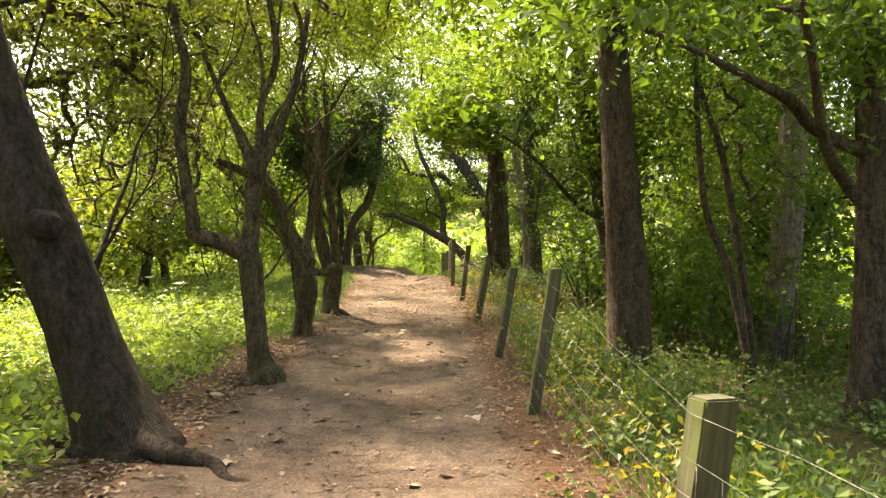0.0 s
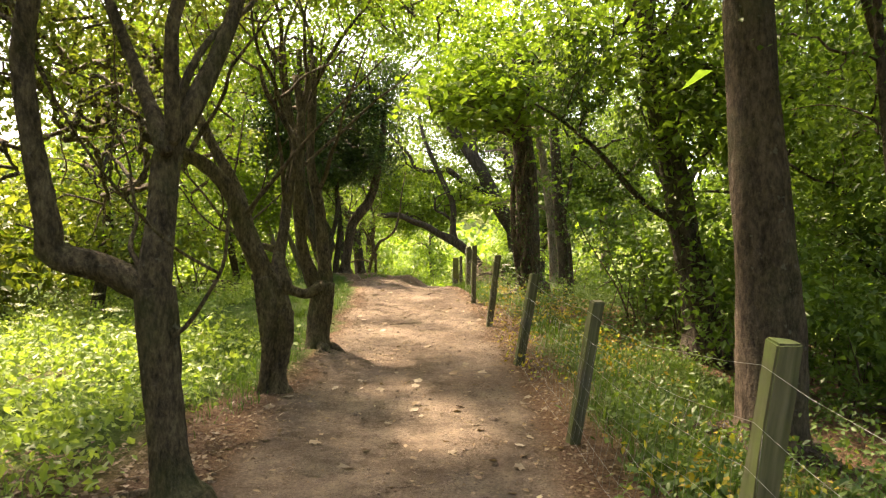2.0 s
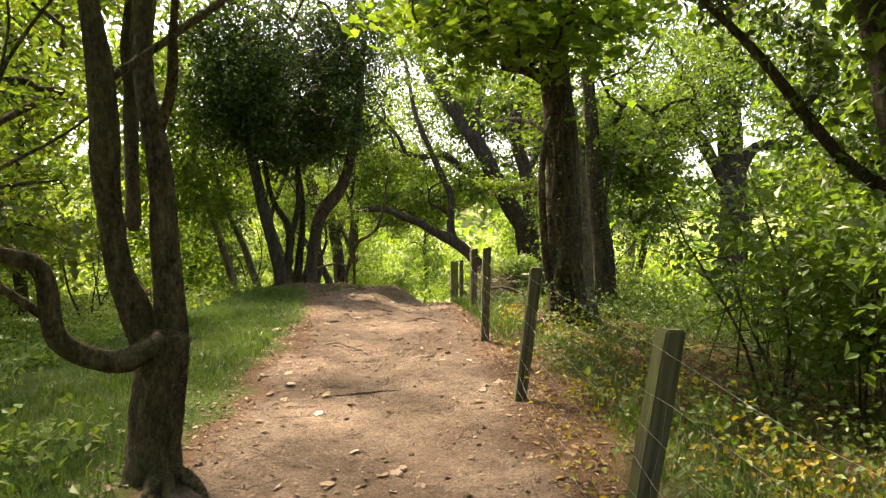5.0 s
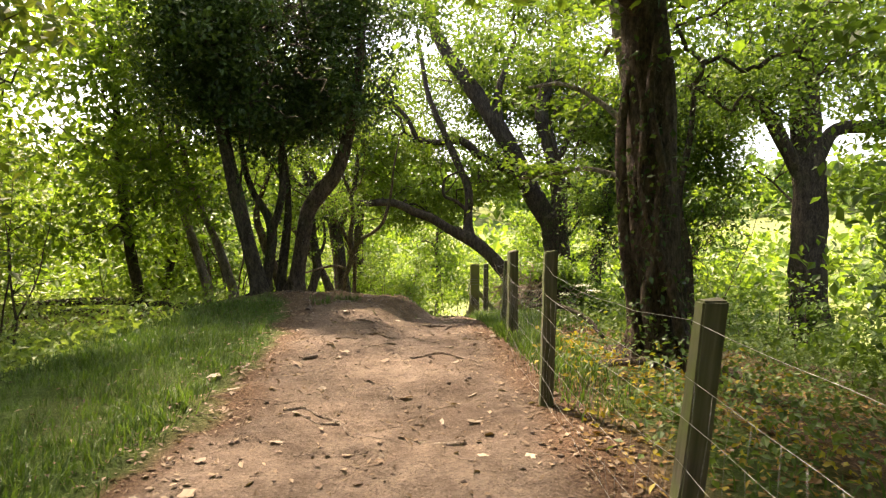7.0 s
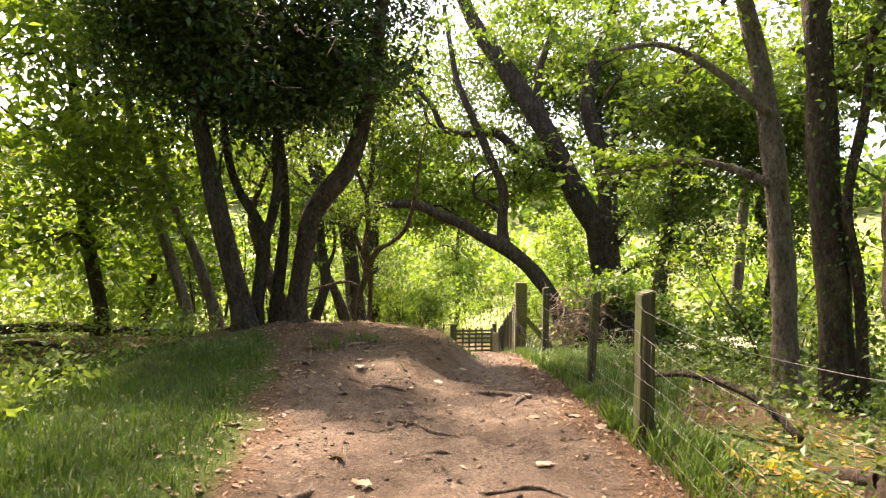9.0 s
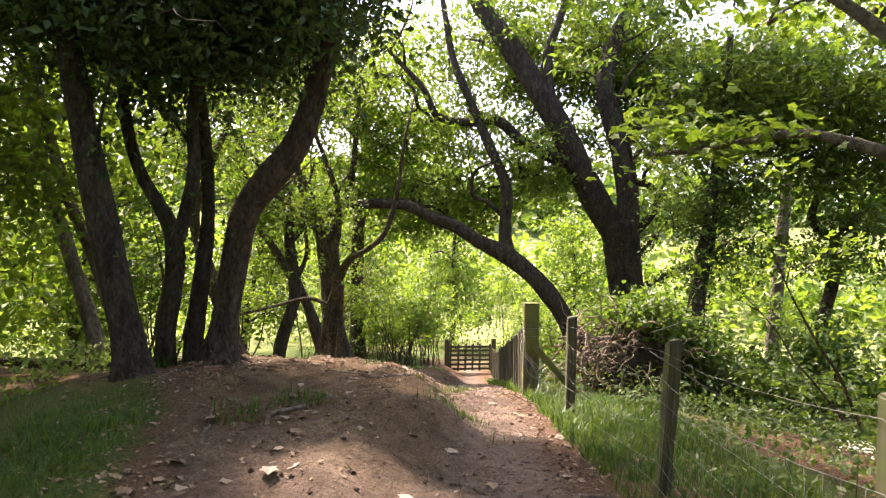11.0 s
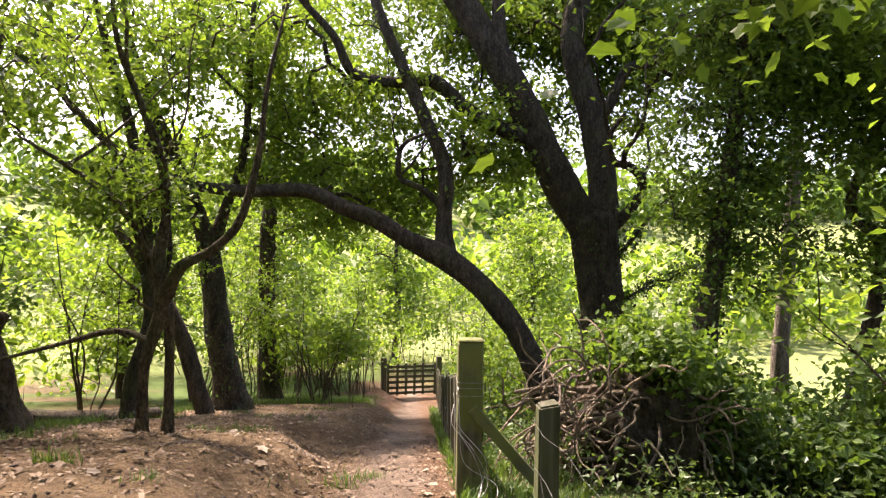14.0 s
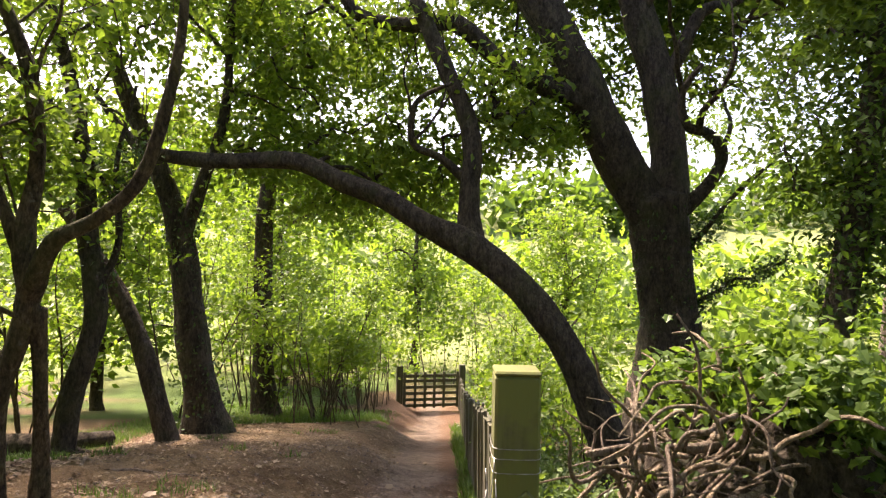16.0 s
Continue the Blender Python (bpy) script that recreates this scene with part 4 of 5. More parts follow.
tree("ivy_covered_clump", "clump of trunks with a dense ivy head", CLUSTER_LIMBS, BARK_DARK, LEAF_IVY,
     [(-4.3, 26.0, 4.5, 1.5, 1.0, 0.6, 100), (-4.4, 24.8, 5.7, 1.4, 1.1, 1.2, 110), (-3.6, 26.0, 7.3, 1.9, 1.6, 0.9, 130), (-4.6, 25.8, 6.6, 1.6, 1.4, 1.0, 110), (-4.6, 25.8, 5.2, 1.5, 1.4, 1.6, 152), (-3.2, 26.2, 5.6, 1.3, 1.3, 1.5, 104), (-5.6, 25.6, 5.0, 1.0, 1.0, 1.2, 64), (-4.2, 25.6, 6.0, 2.8, 2.0, 2.4, 120), (-2.6, 26.2, 4.6, 0.9, 0.8, 0.8, 30), (-5.9, 25.4, 6.9, 1.2, 1.1, 1.2, 50)], 78, 0.26, 0.8, 0.112, seed=21, shoots=10, shoot=(1.8, 0.03), ivy=1500, ivy_from=1.0, roots=3)
tree("bent_tree", "bent smooth trunk leaning over the path", BENT_LIMBS, BARK, LEAF_IVY,
     [(-2.8, 26.4, 6.6, 1.4, 1.4, 1.2, 90), (-3.6, 27.9, 4.8, 1.3, 0.7, 0.8, 50)], 90, 0.3, 0.7, 0.085, seed=22, shoots=6, shoot=(1.8, 0.03), roots=6, segs=18, rough=0.06)
tree("birch_tree", "two slender pale leaning stems", BIRCH_LIMBS, BARK_PALE, LEAF_LIME,
     [(-6.8, 27.8, 5.6, 1.8, 1.8, 1.8, 110), (-6.6, 26.5, 3.2, 1.2, 1.2, 1.0, 50)], 60, 0.38, 0.4, 0.14, seed=23)
# first blob: upper crown mostly out of view, added to shade the undergrowth
tree("oak_tree", "dark spreading oak with forked trunk and curling limbs", OAK_LIMBS, BARK_DARK, LEAF_OAK,
     [(3.0, 36.0, 10.6, 3.6, 2.8, 1.0, 170), (4.6, 33.4, 5.6, 1.8, 1.4, 1.3, 75), (2.5, 38.6, 6.4, 3.4, 1.0, 2.2, 130), (2.2, 38.4, 8.6, 3.4, 2.6, 2.0, 120), (5.6, 37.9, 6.8, 2.8, 2.2, 1.8, 130), (-0.6, 38.0, 7.6, 2.4, 2.0, 1.6, 80), (2.6, 39.6, 8.3, 3.6, 0.9, 1.2, 130), (7.0, 34.0, 5.4, 1.8, 1.6, 1.2, 109), (5.4, 33.2, 4.4, 1.4, 0.8, 1.4, 45), (7.6, 33.6, 3.6, 1.2, 0.9, 1.4, 30)],
     70, 0.38, 0.4, 0.16, seed=24, shoots=16, shoot=(2.2, 0.06), ivy=1800, ivy_to=3.0, segs=20, rough=0.08, roots=5)
tree("arching_tree", "dark tree with a long limb arching over the path", LMB_LIMBS, BARK_DARK, LEAF_LIME,
     [(-1.6, 37.4, 5.2, 2.4, 1.6, 1.2, 89), (-2.6, 37.5, 3.4, 1.8, 1.2, 0.9, 57), (0.4, 36.4, 4.2, 1.5, 1.2, 1.3, 47), (-3.8, 37.0, 6.2, 2.2, 1.8, 1.6, 78), (1.2, 37.6, 4.2, 1.5, 0.6, 1.0, 36), (-1.0, 37.2, 3.3, 1.4, 0.5, 0.8, 34)],
     65, 0.34, 0.4, 0.15, seed=25, shoots=14, shoot=(1.8, 0.04), segs=16, rough=0.08)
tree("twisted_tree", "twisted thin tree with crossing limbs", TWIST_LIMBS, BARK_DARK, LEAF_LIME,
     [(-6.2, 34.8, 5.2, 2.2, 1.8, 2.0, 64), (-5.6, 34.4, 3.2, 0.9, 0.9, 0.7, 24)], 55, 0.36, 0.4, 0.15, ivy=700, ivy_from=2.6, ivy_to=4.6, seed=26, shoots=14, shoot=(2.4, 0.035), roots=3)
tree("twisted_tree", "twisted double-stemmed tree on the edge of the bank", FRONT_LIMBS, BARK_HAW, LEAF_OAK,
     [(-3.5, 30.5, 2.85, 0.55, 0.5, 0.35, 34), (-3.5, 30.6, 5.2, 1.5, 1.3, 0.8, 40), (-4.8, 30.9, 3.9, 0.9, 0.9, 0.5, 16)], 45, 0.24, 0.5, 0.085, seed=37, shoots=34, shoot=(1.9, 0.026), roots=5, rough=0.16)
tree("leaning_tree", "leaning bare stem behind the bank", LEANL_LIMBS, BARK, LEAF_MID,
     [(-6.3, 36.4, 3.1, 0.9, 0.8, 0.6, 26)], 40, 0.3, 0.4, 0.12, seed=27)
tree("forked_tree", "mossy forked tree on the bank", OAKM_LIMBS, BARK_DARK, LEAF_LIME,
     [(-5.8, 37.4, 6.4, 2.6, 2.0, 2.2, 106), (-4.0, 38, 4.2, 1.6, 1.4, 1.4, 56)], 60, 0.38, 0.4, 0.16, seed=28, shoots=12, shoot=(2.6, 0.04), ivy=900, ivy_to=4)
tree("slim_tree", "slim straight tree beside the path", SLIM_LIMBS, BARK_DARK, LEAF_LIME,
     [(-4.2, 42, 8.0, 2.8, 2.2, 2.4, 142), (-3.2, 42.5, 3.6, 1.8, 1.4, 1.6, 82)], 60, 0.4, 0.4, 0.17, seed=29, shoots=8, shoot=(2.2, 0.035), ivy=500, ivy_to=5)
tree("broken_tree", "broken forked trunk with a bare stub", SNAG_LIMBS, BARK, LEAF_LIME,
     [(-6.0, 31, 4.4, 1.5, 1.3, 1.3, 60)], 45, 0.36, 0.45, 0.10, seed=30)
tree("ivy_column_tree", "slender trunk hidden in hanging ivy", IVYC_LIMBS, BARK_DARK, LEAF_MID,
     [(4.6, 33, 5.0, 1.3, 1.2, 2.2, 110), (4.0, 33, 2.6, 0.5, 0.5, 1.6, 50), (3.9, 33.2, 3.3, 0.9, 0.6, 1.3, 80), (4.9, 33.4, 2.2, 0.7, 0.5, 0.9, 40)], 60, 0.32, 0.6, 0.10, seed=31, ivy=1500)
tree("thin_tree", "thin pale tree standing against the light", THIN_LIMBS, BARK_PALE, LEAF_LIME,
     [(8.2, 38, 7.4, 2.2, 2.0, 2.0, 110)], 55, 0.42, 0.4, 0.17, seed=32)
tree("thin_tree", "thin crooked tree in the undergrowth", THINB_LIMBS, BARK, LEAF_MID,
     [(7.4, 34, 4.6, 1.6, 1.6, 1.6, 90), (7.2, 33.4, 2.4, 1.2, 1.2, 1.0, 60)], 55, 0.4, 0.42, 0.11, seed=33)
tree("sycamore_tree", "pale sycamore stem with bright leaves reaching over the fence", SYC_LIMBS, BARK_PALE, LEAF_LIME,
     [(1.3, 25.2, 3.2, 0.8, 0.5, 0.12, 20), (1.9, 25.2, 4.7, 1.2, 0.7, 0.4, 30), (3.0, 24.5, 6.2, 2.0, 1.8, 1.3, 90)], 32, 0.28, 0.16, 0.095, LOBED, tilt=0.4, seed=35, segs=10)
tree("ivy_clad_tree", "dark trunk with ropes of bare ivy", DARKB_LIMBS, BARK_DARK, LEAF_MID,
     [(4.6, 23.4, 5.2, 1.8, 1.8, 1.8, 120)], 55, 0.4, 0.42, 0.10, seed=36, ivy=900)
tree("crooked_oak", "crooked dark oak against the bright field", ROAK_LIMBS, BARK_DARK, LEAF_OAK,
     [(9.4, 31, 8.0, 3.0, 2.6, 1.8, 170), (7.4, 30.6, 6.0, 1.6, 1.5, 0.9, 60), (12, 31.5, 6.4, 2.0, 2.0, 1.4, 80)], 60, 0.42, 0.4, 0.17, seed=34, shoots=14, shoot=(2.4, 0.07), rough=0.1)


# ---- the wood round about: a few trees, repeated at different turns ----
def wood_tree(label, h, lean, leaf, seed, size):
    rng = np.random.default_rng(seed)
    limbs = [[(0, 0, 0, 0.2), (0.05, 0, 0.5, 0.14), (lean * 0.3, 0.1, h * 0.3, 0.12), (lean * 0.7, -0.1, h * 0.6, 0.1), (lean, 0, h, 0.05)]]
    for i in range(5):
        a, z = i * 2.4 + seed, h * (0.22 + 0.13 * i)
        r = rng.uniform(1.4, 2.4)
        limbs.append([(lean * z / h, 0, z, 0.055), (lean * z / h + math.cos(a) * r * 0.5, math.sin(a) * r * 0.5, z + 0.5, 0.04), (lean * z / h + math.cos(a) * r, math.sin(a) * r, z + rng.uniform(0.3, 1.2), 0.015)])
    blobs = [(lean * f + rng.normal(0, 0.5), rng.normal(0, 0.5), h * f, 2.2 - 0.7 * abs(f - 0.6), 2.2 - 0.7 * abs(f - 0.6), h * 0.13, 62) for f in (0.28, 0.5, 0.72, 0.95)]
    return tagged(tree("woodland_tree", label, limbs, BARK_DARK, leaf, blobs, 29, 0.4, 0.35, size * 1.13, seed=seed, segs=8), group="trees of the surrounding wood")


KINDS = [wood_tree("leafy dark-stemmed woodland tree", 8.0, 0.6, LEAF_MID, 91, 0.2), wood_tree("bright green leafy woodland tree", 7.0, -0.7, LEAF_LIME, 92, 0.2),
         wood_tree("olive green spreading woodland tree", 6.2, 0.9, LEAF_OLIVE, 93, 0.18)]
# trees at negative y, here and below, are added unseen behind the start
WOOD = [(-9.5, 5, 2), (-12.5, 10, 2), (-15, 20, 1), (-8.2, 28.8, 1), (-9.5, 33.5, 1), (-8.6, 19.5, 2), (-10, 24.5, 1), (-13.5, 29, 0), (-12, 38, 1), (-8.5, 42, 1), (-5.5, 48, 1), (-16, 6, 2), (-18, 34, 1),
        (8.2, 16.5, 0), (11.5, 14, 1), (-1.5, 54, 1), (5, 54, 1), (-6, -2, 2), (4.5, -2.5, 0), (-1.5, -9, 0), (7.2, 18.2, 0), (8.4, 22.6, 0), (11, 22, 2), (12.5, 30, 1)]
for i, (x, y, kind) in enumerate(WOOD):
    m = pose(x, y, float(ground_h(x, y)) - 0.05, 0, 0, 137.5 * i)
    copy_thing(KINDS[kind], m)
for ob, (x, y) in zip(KINDS, ((9.5, -5), (-11, -3), (-19, 14))):
    ob.location = (x, y, float(ground_h(x, y)) - 0.05)


# ---- wire fence ----
# (x, y, height, lean in degrees, width)
POSTS = [(0.92, 2.62, 0.95, 8, 0.14), (0.80, 6.05, 1.30, 9, 0.105), (0.74, 9.1, 1.22, 9, 0.10), (0.60, 12.1, 1.18, 11, 0.11), (0.42, 15.15, 1.24, 7, 0.105), (0.25, 17.75, 1.22, 1, 0.10),
         (0.23, 20.7, 1.12, 1, 0.11), (0.32, 23.3, 1.02, 3, 0.085), (0.17, 26.25, 1.15, 0, 0.10), (1.3, -0.5, 1.1, 4, 0.11), (1.6, -3.4, 1.1, 2, 0.10)]


def box(bm, x0, y0, z0, x1, y1, z1, bevel=0.006):
    got = bmesh.ops.create_cube(bm, size=1)["verts"]
    for v in got:
        v.co = ((x0 + x1) / 2 + v.co.x * (x1 - x0), (y0 + y1) / 2 + v.co.y * (y1 - y0), (z0 + z1) / 2 + v.co.z * (z1 - z0))
    if bevel:
        bmesh.ops.bevel(bm, geom=list({e for v in got for e in v.link_edges}), offset=bevel, segments=1, affect="EDGES")
    return bm


def square_post(w, h, seed):
    """A sawn post with worn arrises and a weathered, sloping top; the damp side carries algae."""
    rng = np.random.default_rng(seed)
    bm = box(bmesh.new(), -w / 2, -w / 2, -0.3, w / 2, w / 2, h, 0)
    bmesh.ops.subdivide_edges(bm, edges=[e for e in bm.edges if abs(e.verts[0].co.z - e.verts[1].co.z) > 0.2], cuts=6)
    for v in bm.verts:
        v.co.x += rng.normal(0, 0.0025)
        v.co.y += rng.normal(0, 0.0025)
        if v.co.z > h * 0.95:
            v.co.z += v.co.x * 0.2 + rng.normal(0, 0.005)
    bmesh.ops.bevel(bm, geom=[e for e in bm.edges if e.is_manifold and e.calc_face_angle() > 0.6], offset=0.009, segments=2, affect="EDGES")
    bm.normal_update()
    for f in bm.faces:
        f.material_index = 1 if f.normal.x < -0.6 or (f.normal.z > 0.6 and seed % 2) else 0
    return bm


def wire_fence():
    root = tagged(empty("wire_fence", 0.6, 12, 0.2), "leaning wooden posts strung with slack galvanised stock wire", "fence")
    order = sorted(POSTS, key=lambda q: q[1])
    tops = []
    for i, (x, y, h, lean, w) in enumerate(order):
        ob = part("post", square_post(w, h, i), POST_DARK, root, "weathered square post, green with algae on one side")
        ob.data.materials.append(POST_MOSS)
        ob.matrix_world = pose(x, y, float(ground_h(x, y)), 0, lean, 0) @ pose(0, 0, 0, 2 * math.sin(i * 2.1), 0, 9 + 7 * math.sin(i * 1.7))
        tops.append((ob.matrix_world.copy(), h))
    rng = np.random.default_rng(5)
    runs_h = []
    for lvl, frac in enumerate((0.10, 0.22, 0.34, 0.47, 0.61, 0.75, 0.93)):
        pts = []
        for i, (m, h) in enumerate(tops):
            here = m @ Vector((0.0, 0, h * frac))
            pts.append(np.array((here.x - 0.07, here.y, here.z)))
        run = []
        for a, b in zip(pts[:-1], pts[1:]):
            sag = rng.uniform(0.02, 0.09)
            side = rng.normal(0, 0.03)
            for k in np.arange(10) / 10:
                q = a + (b - a) * k
                s = 4 * k * (1 - k)
                run.append((q[0] + side * s + rng.normal(0, 0.006), q[1], q[2] - sag * s + rng.normal(0, 0.006), 0.0012))
        run.append((*pts[-1], 0.0012))
        run = np.array(run)
        runs_h.append(run)
        part_mesh("wire", mesh_from("wire", *tubes([run], 4), WIRE), root)
    n = len(runs_h[0])
    for bay in range(len(tops) - 1):
        stays = []
        for k in np.linspace(0.3, 9.7, 19):
            f = bay * 10 + k
            i, w = int(f), f - int(f)
            pts = [r[i] * (1 - w) + r[min(i + 1, n - 1)] * w for r in runs_h[:6]]
            pts = [np.array((q[0] + rng.normal(0, 0.004), q[1] + rng.normal(0, 0.012), q[2], 0.001)) for q in pts]
            stays.append(np.array(pts))
        part_mesh("netting", mesh_from("netting", *tubes(stays, 3), WIRE), root)


wire_fence()


def loose_wire(label, pts):
    tagged(new("loose_wire", mesh_from("loose_wire", *tubes([spline([(*p, 0.0013) for p in pts], 8)], 5), WIRE)), label, "wire")


loose_wire("loose strand of wire arching off a fence post", [(0.2, 23.25, 1.62), (0.7, 23.4, 1.72), (1.2, 23.5, 1.45), (1.5, 23.5, 0.9), (1.52, 23.5, 0.3)])
loose_wire("slack strand of wire trailing from a fence post", [(0.2, 23.25, 1.5), (0.7, 23.1, 1.2), (1.3, 22.9, 0.95), (1.9, 22.8, 0.4)])
for i in range(4):
    a = random.Random(i)
    loose_wire("tangled wire hanging at the foot of the square post", [(-0.1 + a.uniform(-0.03, 0.03), 29.1, 0.95 - 0.05 * i), (-0.16 + a.uniform(-0.06, 0.1), 28.95, 0.65), (0.05 + a.uniform(-0.1, 0.15), 28.8, 0.45 + a.uniform(-0.1, 0.1)), (0.1 + a.uniform(-0.2, 0.2), 28.7, 0.2), (0.0 + a.uniform(-0.2, 0.2), 28.3, 0.06)])


# ---- gate post, pale fence and gate ----
def strainer_post():
    x, y = 0.04, 29.3
    z = float(ground_h(x, y))
    root = tagged(empty("strainer_post", x, y, z), "thick square algae-green fence post with a diagonal brace", "fence post")
    ob = part("shaft", box(bmesh.new(), -0.115, -0.115, -0.3, 0.115, 0.115, 1.42, 0.014), POST_ALGAE, root)
    ob.matrix_world = pose(x, y, z)
    ob = part("cap", box(bmesh.new(), -0.118, -0.118, 1.42, 0.118, 0.118, 1.445, 0.01), POST_ALGAE, root)
    ob.matrix_world = pose(x, y, z)
    ob = part("brace", box(bmesh.new(), -0.05, -0.045, -0.1, 0.05, 0.045, 1.25, 0.008), POST_ALGAE, root, "sloping square brace")
    ob.matrix_world = pose(x + 0.85, y - 0.1, z - 0.1, 0, -42, 0)
    for zz in (1.02, 1.07, 0.95):
        a = np.linspace(0, 2 * np.pi, 17)
        run = np.stack((x + 0.125 * np.sign(np.cos(a)) * np.abs(np.cos(a)) ** 0.3, y + 0.125 * np.sign(np.sin(a)) * np.abs(np.sin(a)) ** 0.3,
                        z + zz + 0.01 * np.sin(a), np.full(17, 0.0025)), -1)
        part_mesh("wire", mesh_from("wire", *tubes([run], 4), WIRE), root)


strainer_post()


def pale_fence():
    root = tagged(empty("pale_fence", 0.1, 38, -1), "grey upright wooden pales running down beside the path", "fence")
    rng = np.random.default_rng(8)
    me = None
    for i, y in enumerate(np.arange(29.6, 46.4, 0.115)):
        x = 0.0 + 0.015 * (y - 29.6) + rng.normal(0, 0.008)
        z = float(ground_h(x, y))
        if me is None:
            bm = box(bmesh.new(), -0.012, -0.042, -0.1, 0.012, 0.042, 1.08, 0.003)
            me = bpy.data.meshes.new("pale")
            bm.to_mesh(me)
            bm.free()
            me.materials.append(POST_GREY)
        ob = part_mesh("pale", me, root)
        ob.matrix_world = pose(x, y, z + rng.normal(0, 0.02), rng.normal(0, 1.2), rng.normal(0, 1.0), rng.normal(0, 3))
    for h in (0.3, 0.85):
        run = np.array([(0.035 + 0.015 * (y - 29.6), y, float(ground_h(0.03, y)) + h, 0.03) for y in np.arange(29.4, 46.6, 1.0)])
        part_mesh("rail", mesh_from("rail", *tubes([run], 6), POST_GREY), root)


pale_fence()


def field_gate():
    x, y = -0.66, 46.75
    z = float(ground_h(x, y))
    root = tagged(empty("field_gate", x, y, z), "weathered timber gate across the end of the path", "gate")
    turn = pose(x, y, z, 0, 0, 14)
    for xx in (-0.98, 0.98):
        ob = part("gate_post", box(bmesh.new(), -0.09, -0.09, -0.3, 0.09, 0.09, 1.4, 0.01), POST_DARK, root)
        ob.matrix_world = turn @ pose(xx, 0, 0)
    for h in (0.18, 0.36, 0.55, 0.74, 0.93, 1.08):
        ob = part("rail", box(bmesh.new(), -0.88, -0.02, -0.045, 0.88, 0.02, 0.045, 0.005), POST_DARK, root)
        ob.matrix_world = turn @ pose(0, 0, h)
    for xx in (-0.83, -0.5, -0.2, 0.1, 0.4, 0.83):
        ob = part("upright", box(bmesh.new(), -0.04, -0.055, 0.1, 0.04, -0.022, 1.2, 0.005), POST_DARK, root)
        ob.matrix_world = turn @ pose(xx, 0, 0)


field_gate()

# ---- far woods, hedges and undergrowth ----
def thicket(name, label, boxes, leaf, per, spread, flat, size, seed, stems=0, stem_h=2.0, shape=OVAL, tilt=0.6, kind="stuff", category="bushes", bark=None, gaps=-0.3):
    """Bushes out of many sprays of leaves over the ground: (x0, y0, x1, y1, low, high, count)."""
    rng = np.random.default_rng(seed)
    c, st = [], []
    for x0, y0, x1, y1, lo, hi, n in boxes:
        x, y = rng.uniform(x0, x1, n), rng.uniform(y0, y1, n)
        top = (hi if lo < 3 else hi - lo) * (0.62 + 0.38 * wave(x, y, 1.4, seed)) + (0 if lo < 3 else lo)
        z = ground_h(x, y) + lo + (top - lo) * rng.uniform(0, 1, n) ** 0.7
        c.append(np.stack((x, y, z), -1))
        for i in range(int(n * stems)):
            k = rng.integers(0, n)
            g = float(ground_h(x[k], y[k]))
            h = max(0.3, z[k] - g)
            dx, dy = rng.normal(0, 0.12 * h, 2)
            st.append(spline([(x[k] - dx, y[k] - dy, g - 0.05, 0.006 + 0.004 * h), (x[k] - 0.4 * dx + rng.normal(0, .05), y[k] - 0.4 * dy, g + h * 0.5, 0.004 + 0.003 * h), (x[k], y[k], g + h, 0.004)], 3))
    c = np.vstack(c)
    if gaps > -9:
        c = c[hollow(c, 1.5 / max(0.3, spread * 2), seed) > gaps]
    p = sprays(c, per, spread, flat, rng)
    p[:, 2] = np.maximum(p[:, 2], ground_h(p[:, 0], p[:, 1]) + 0.03)
    ob = new(name, leaf_mesh(name, p, size * rng.uniform(0.6, 1.3, len(p)), leaf, rng, shape, tilt))
    tagged(ob, label, category, kind=kind)
    if st:
        part_mesh("stem_work", mesh_from("stem_work", *tubes(st, 5), bark or BARK), ob, "thin brown stems")["kind"] = "stuff"
    return ob


thicket("hedge", "sunlit mixed bushes behind the grass clearing", [(-17, 15, -10, 24, 0.2, 5, 300), (-28, 2, -16, 44, 0.2, 13, 1150)], LEAF_OLIVE, 40, 0.55, 0.4, 0.28, 41, 0.1)
thicket("woodland_edge", "bright green wood edge beyond the bank", [(-20, 26, -8.5, 44, 0.1, 3.4, 300), (-14, 46, -3.5, 62, 0.0, 6, 250)], LEAF_LIME, 56, 0.45, 0.4, 0.22, 42, 0.2)
thicket("woodland", "dense green wood edging the path", [(10, -2, 20, 16, 0.1, 4.6, 280), (13, 16, 26, 34, 0.1, 3.6, 200), (-16, 9, -11, 21, 0.4, 7.5, 300)], LEAF_LIME, 56, 0.5, 0.4, 0.25, 43, 0.1)
thicket("bushes", "leafy bushes beyond the wire fence", [(3.6, 11, 9, 21, 0.1, 2.8, 340), (4.2, 26, 10, 34, 0.1, 2.2, 300), (3.4, 32.5, 9, 39, 0.0, 1.9, 300), (5, 37, 14, 46, 0.0, 2.6, 340), (3.2, 30.4, 6.2, 33, 0.1, 2.3, 170), (5.5, 3, 9, 11, 0.1, 2.2, 200), (3.2, 12.5, 6.5, 18, 0.6, 3.6, 220)], LEAF_MID, 60, 0.28, 0.4, 0.13, 44, 0.3)
thicket("hazel_bushes", "pale green bushes round the gate", [(-4.8, 39.5, -1.9, 48, 1.1, 3.6, 190), (0.9, 38, 4, 50, 0.1, 3.2, 260), (-8, 49, 8, 58, 0.1, 5, 350)], LEAF_LIME, 48, 0.32, 0.4, 0.16, 45, 0.35)
thicket("ivy_bank", "ivy and brambles heaped beside the stump", [(3.0, 29.8, 5.2, 34.0, 0.0, 1.3, 150)], LEAF_IVY, 60, 0.25, 0.7, 0.11, 46, 0.5)
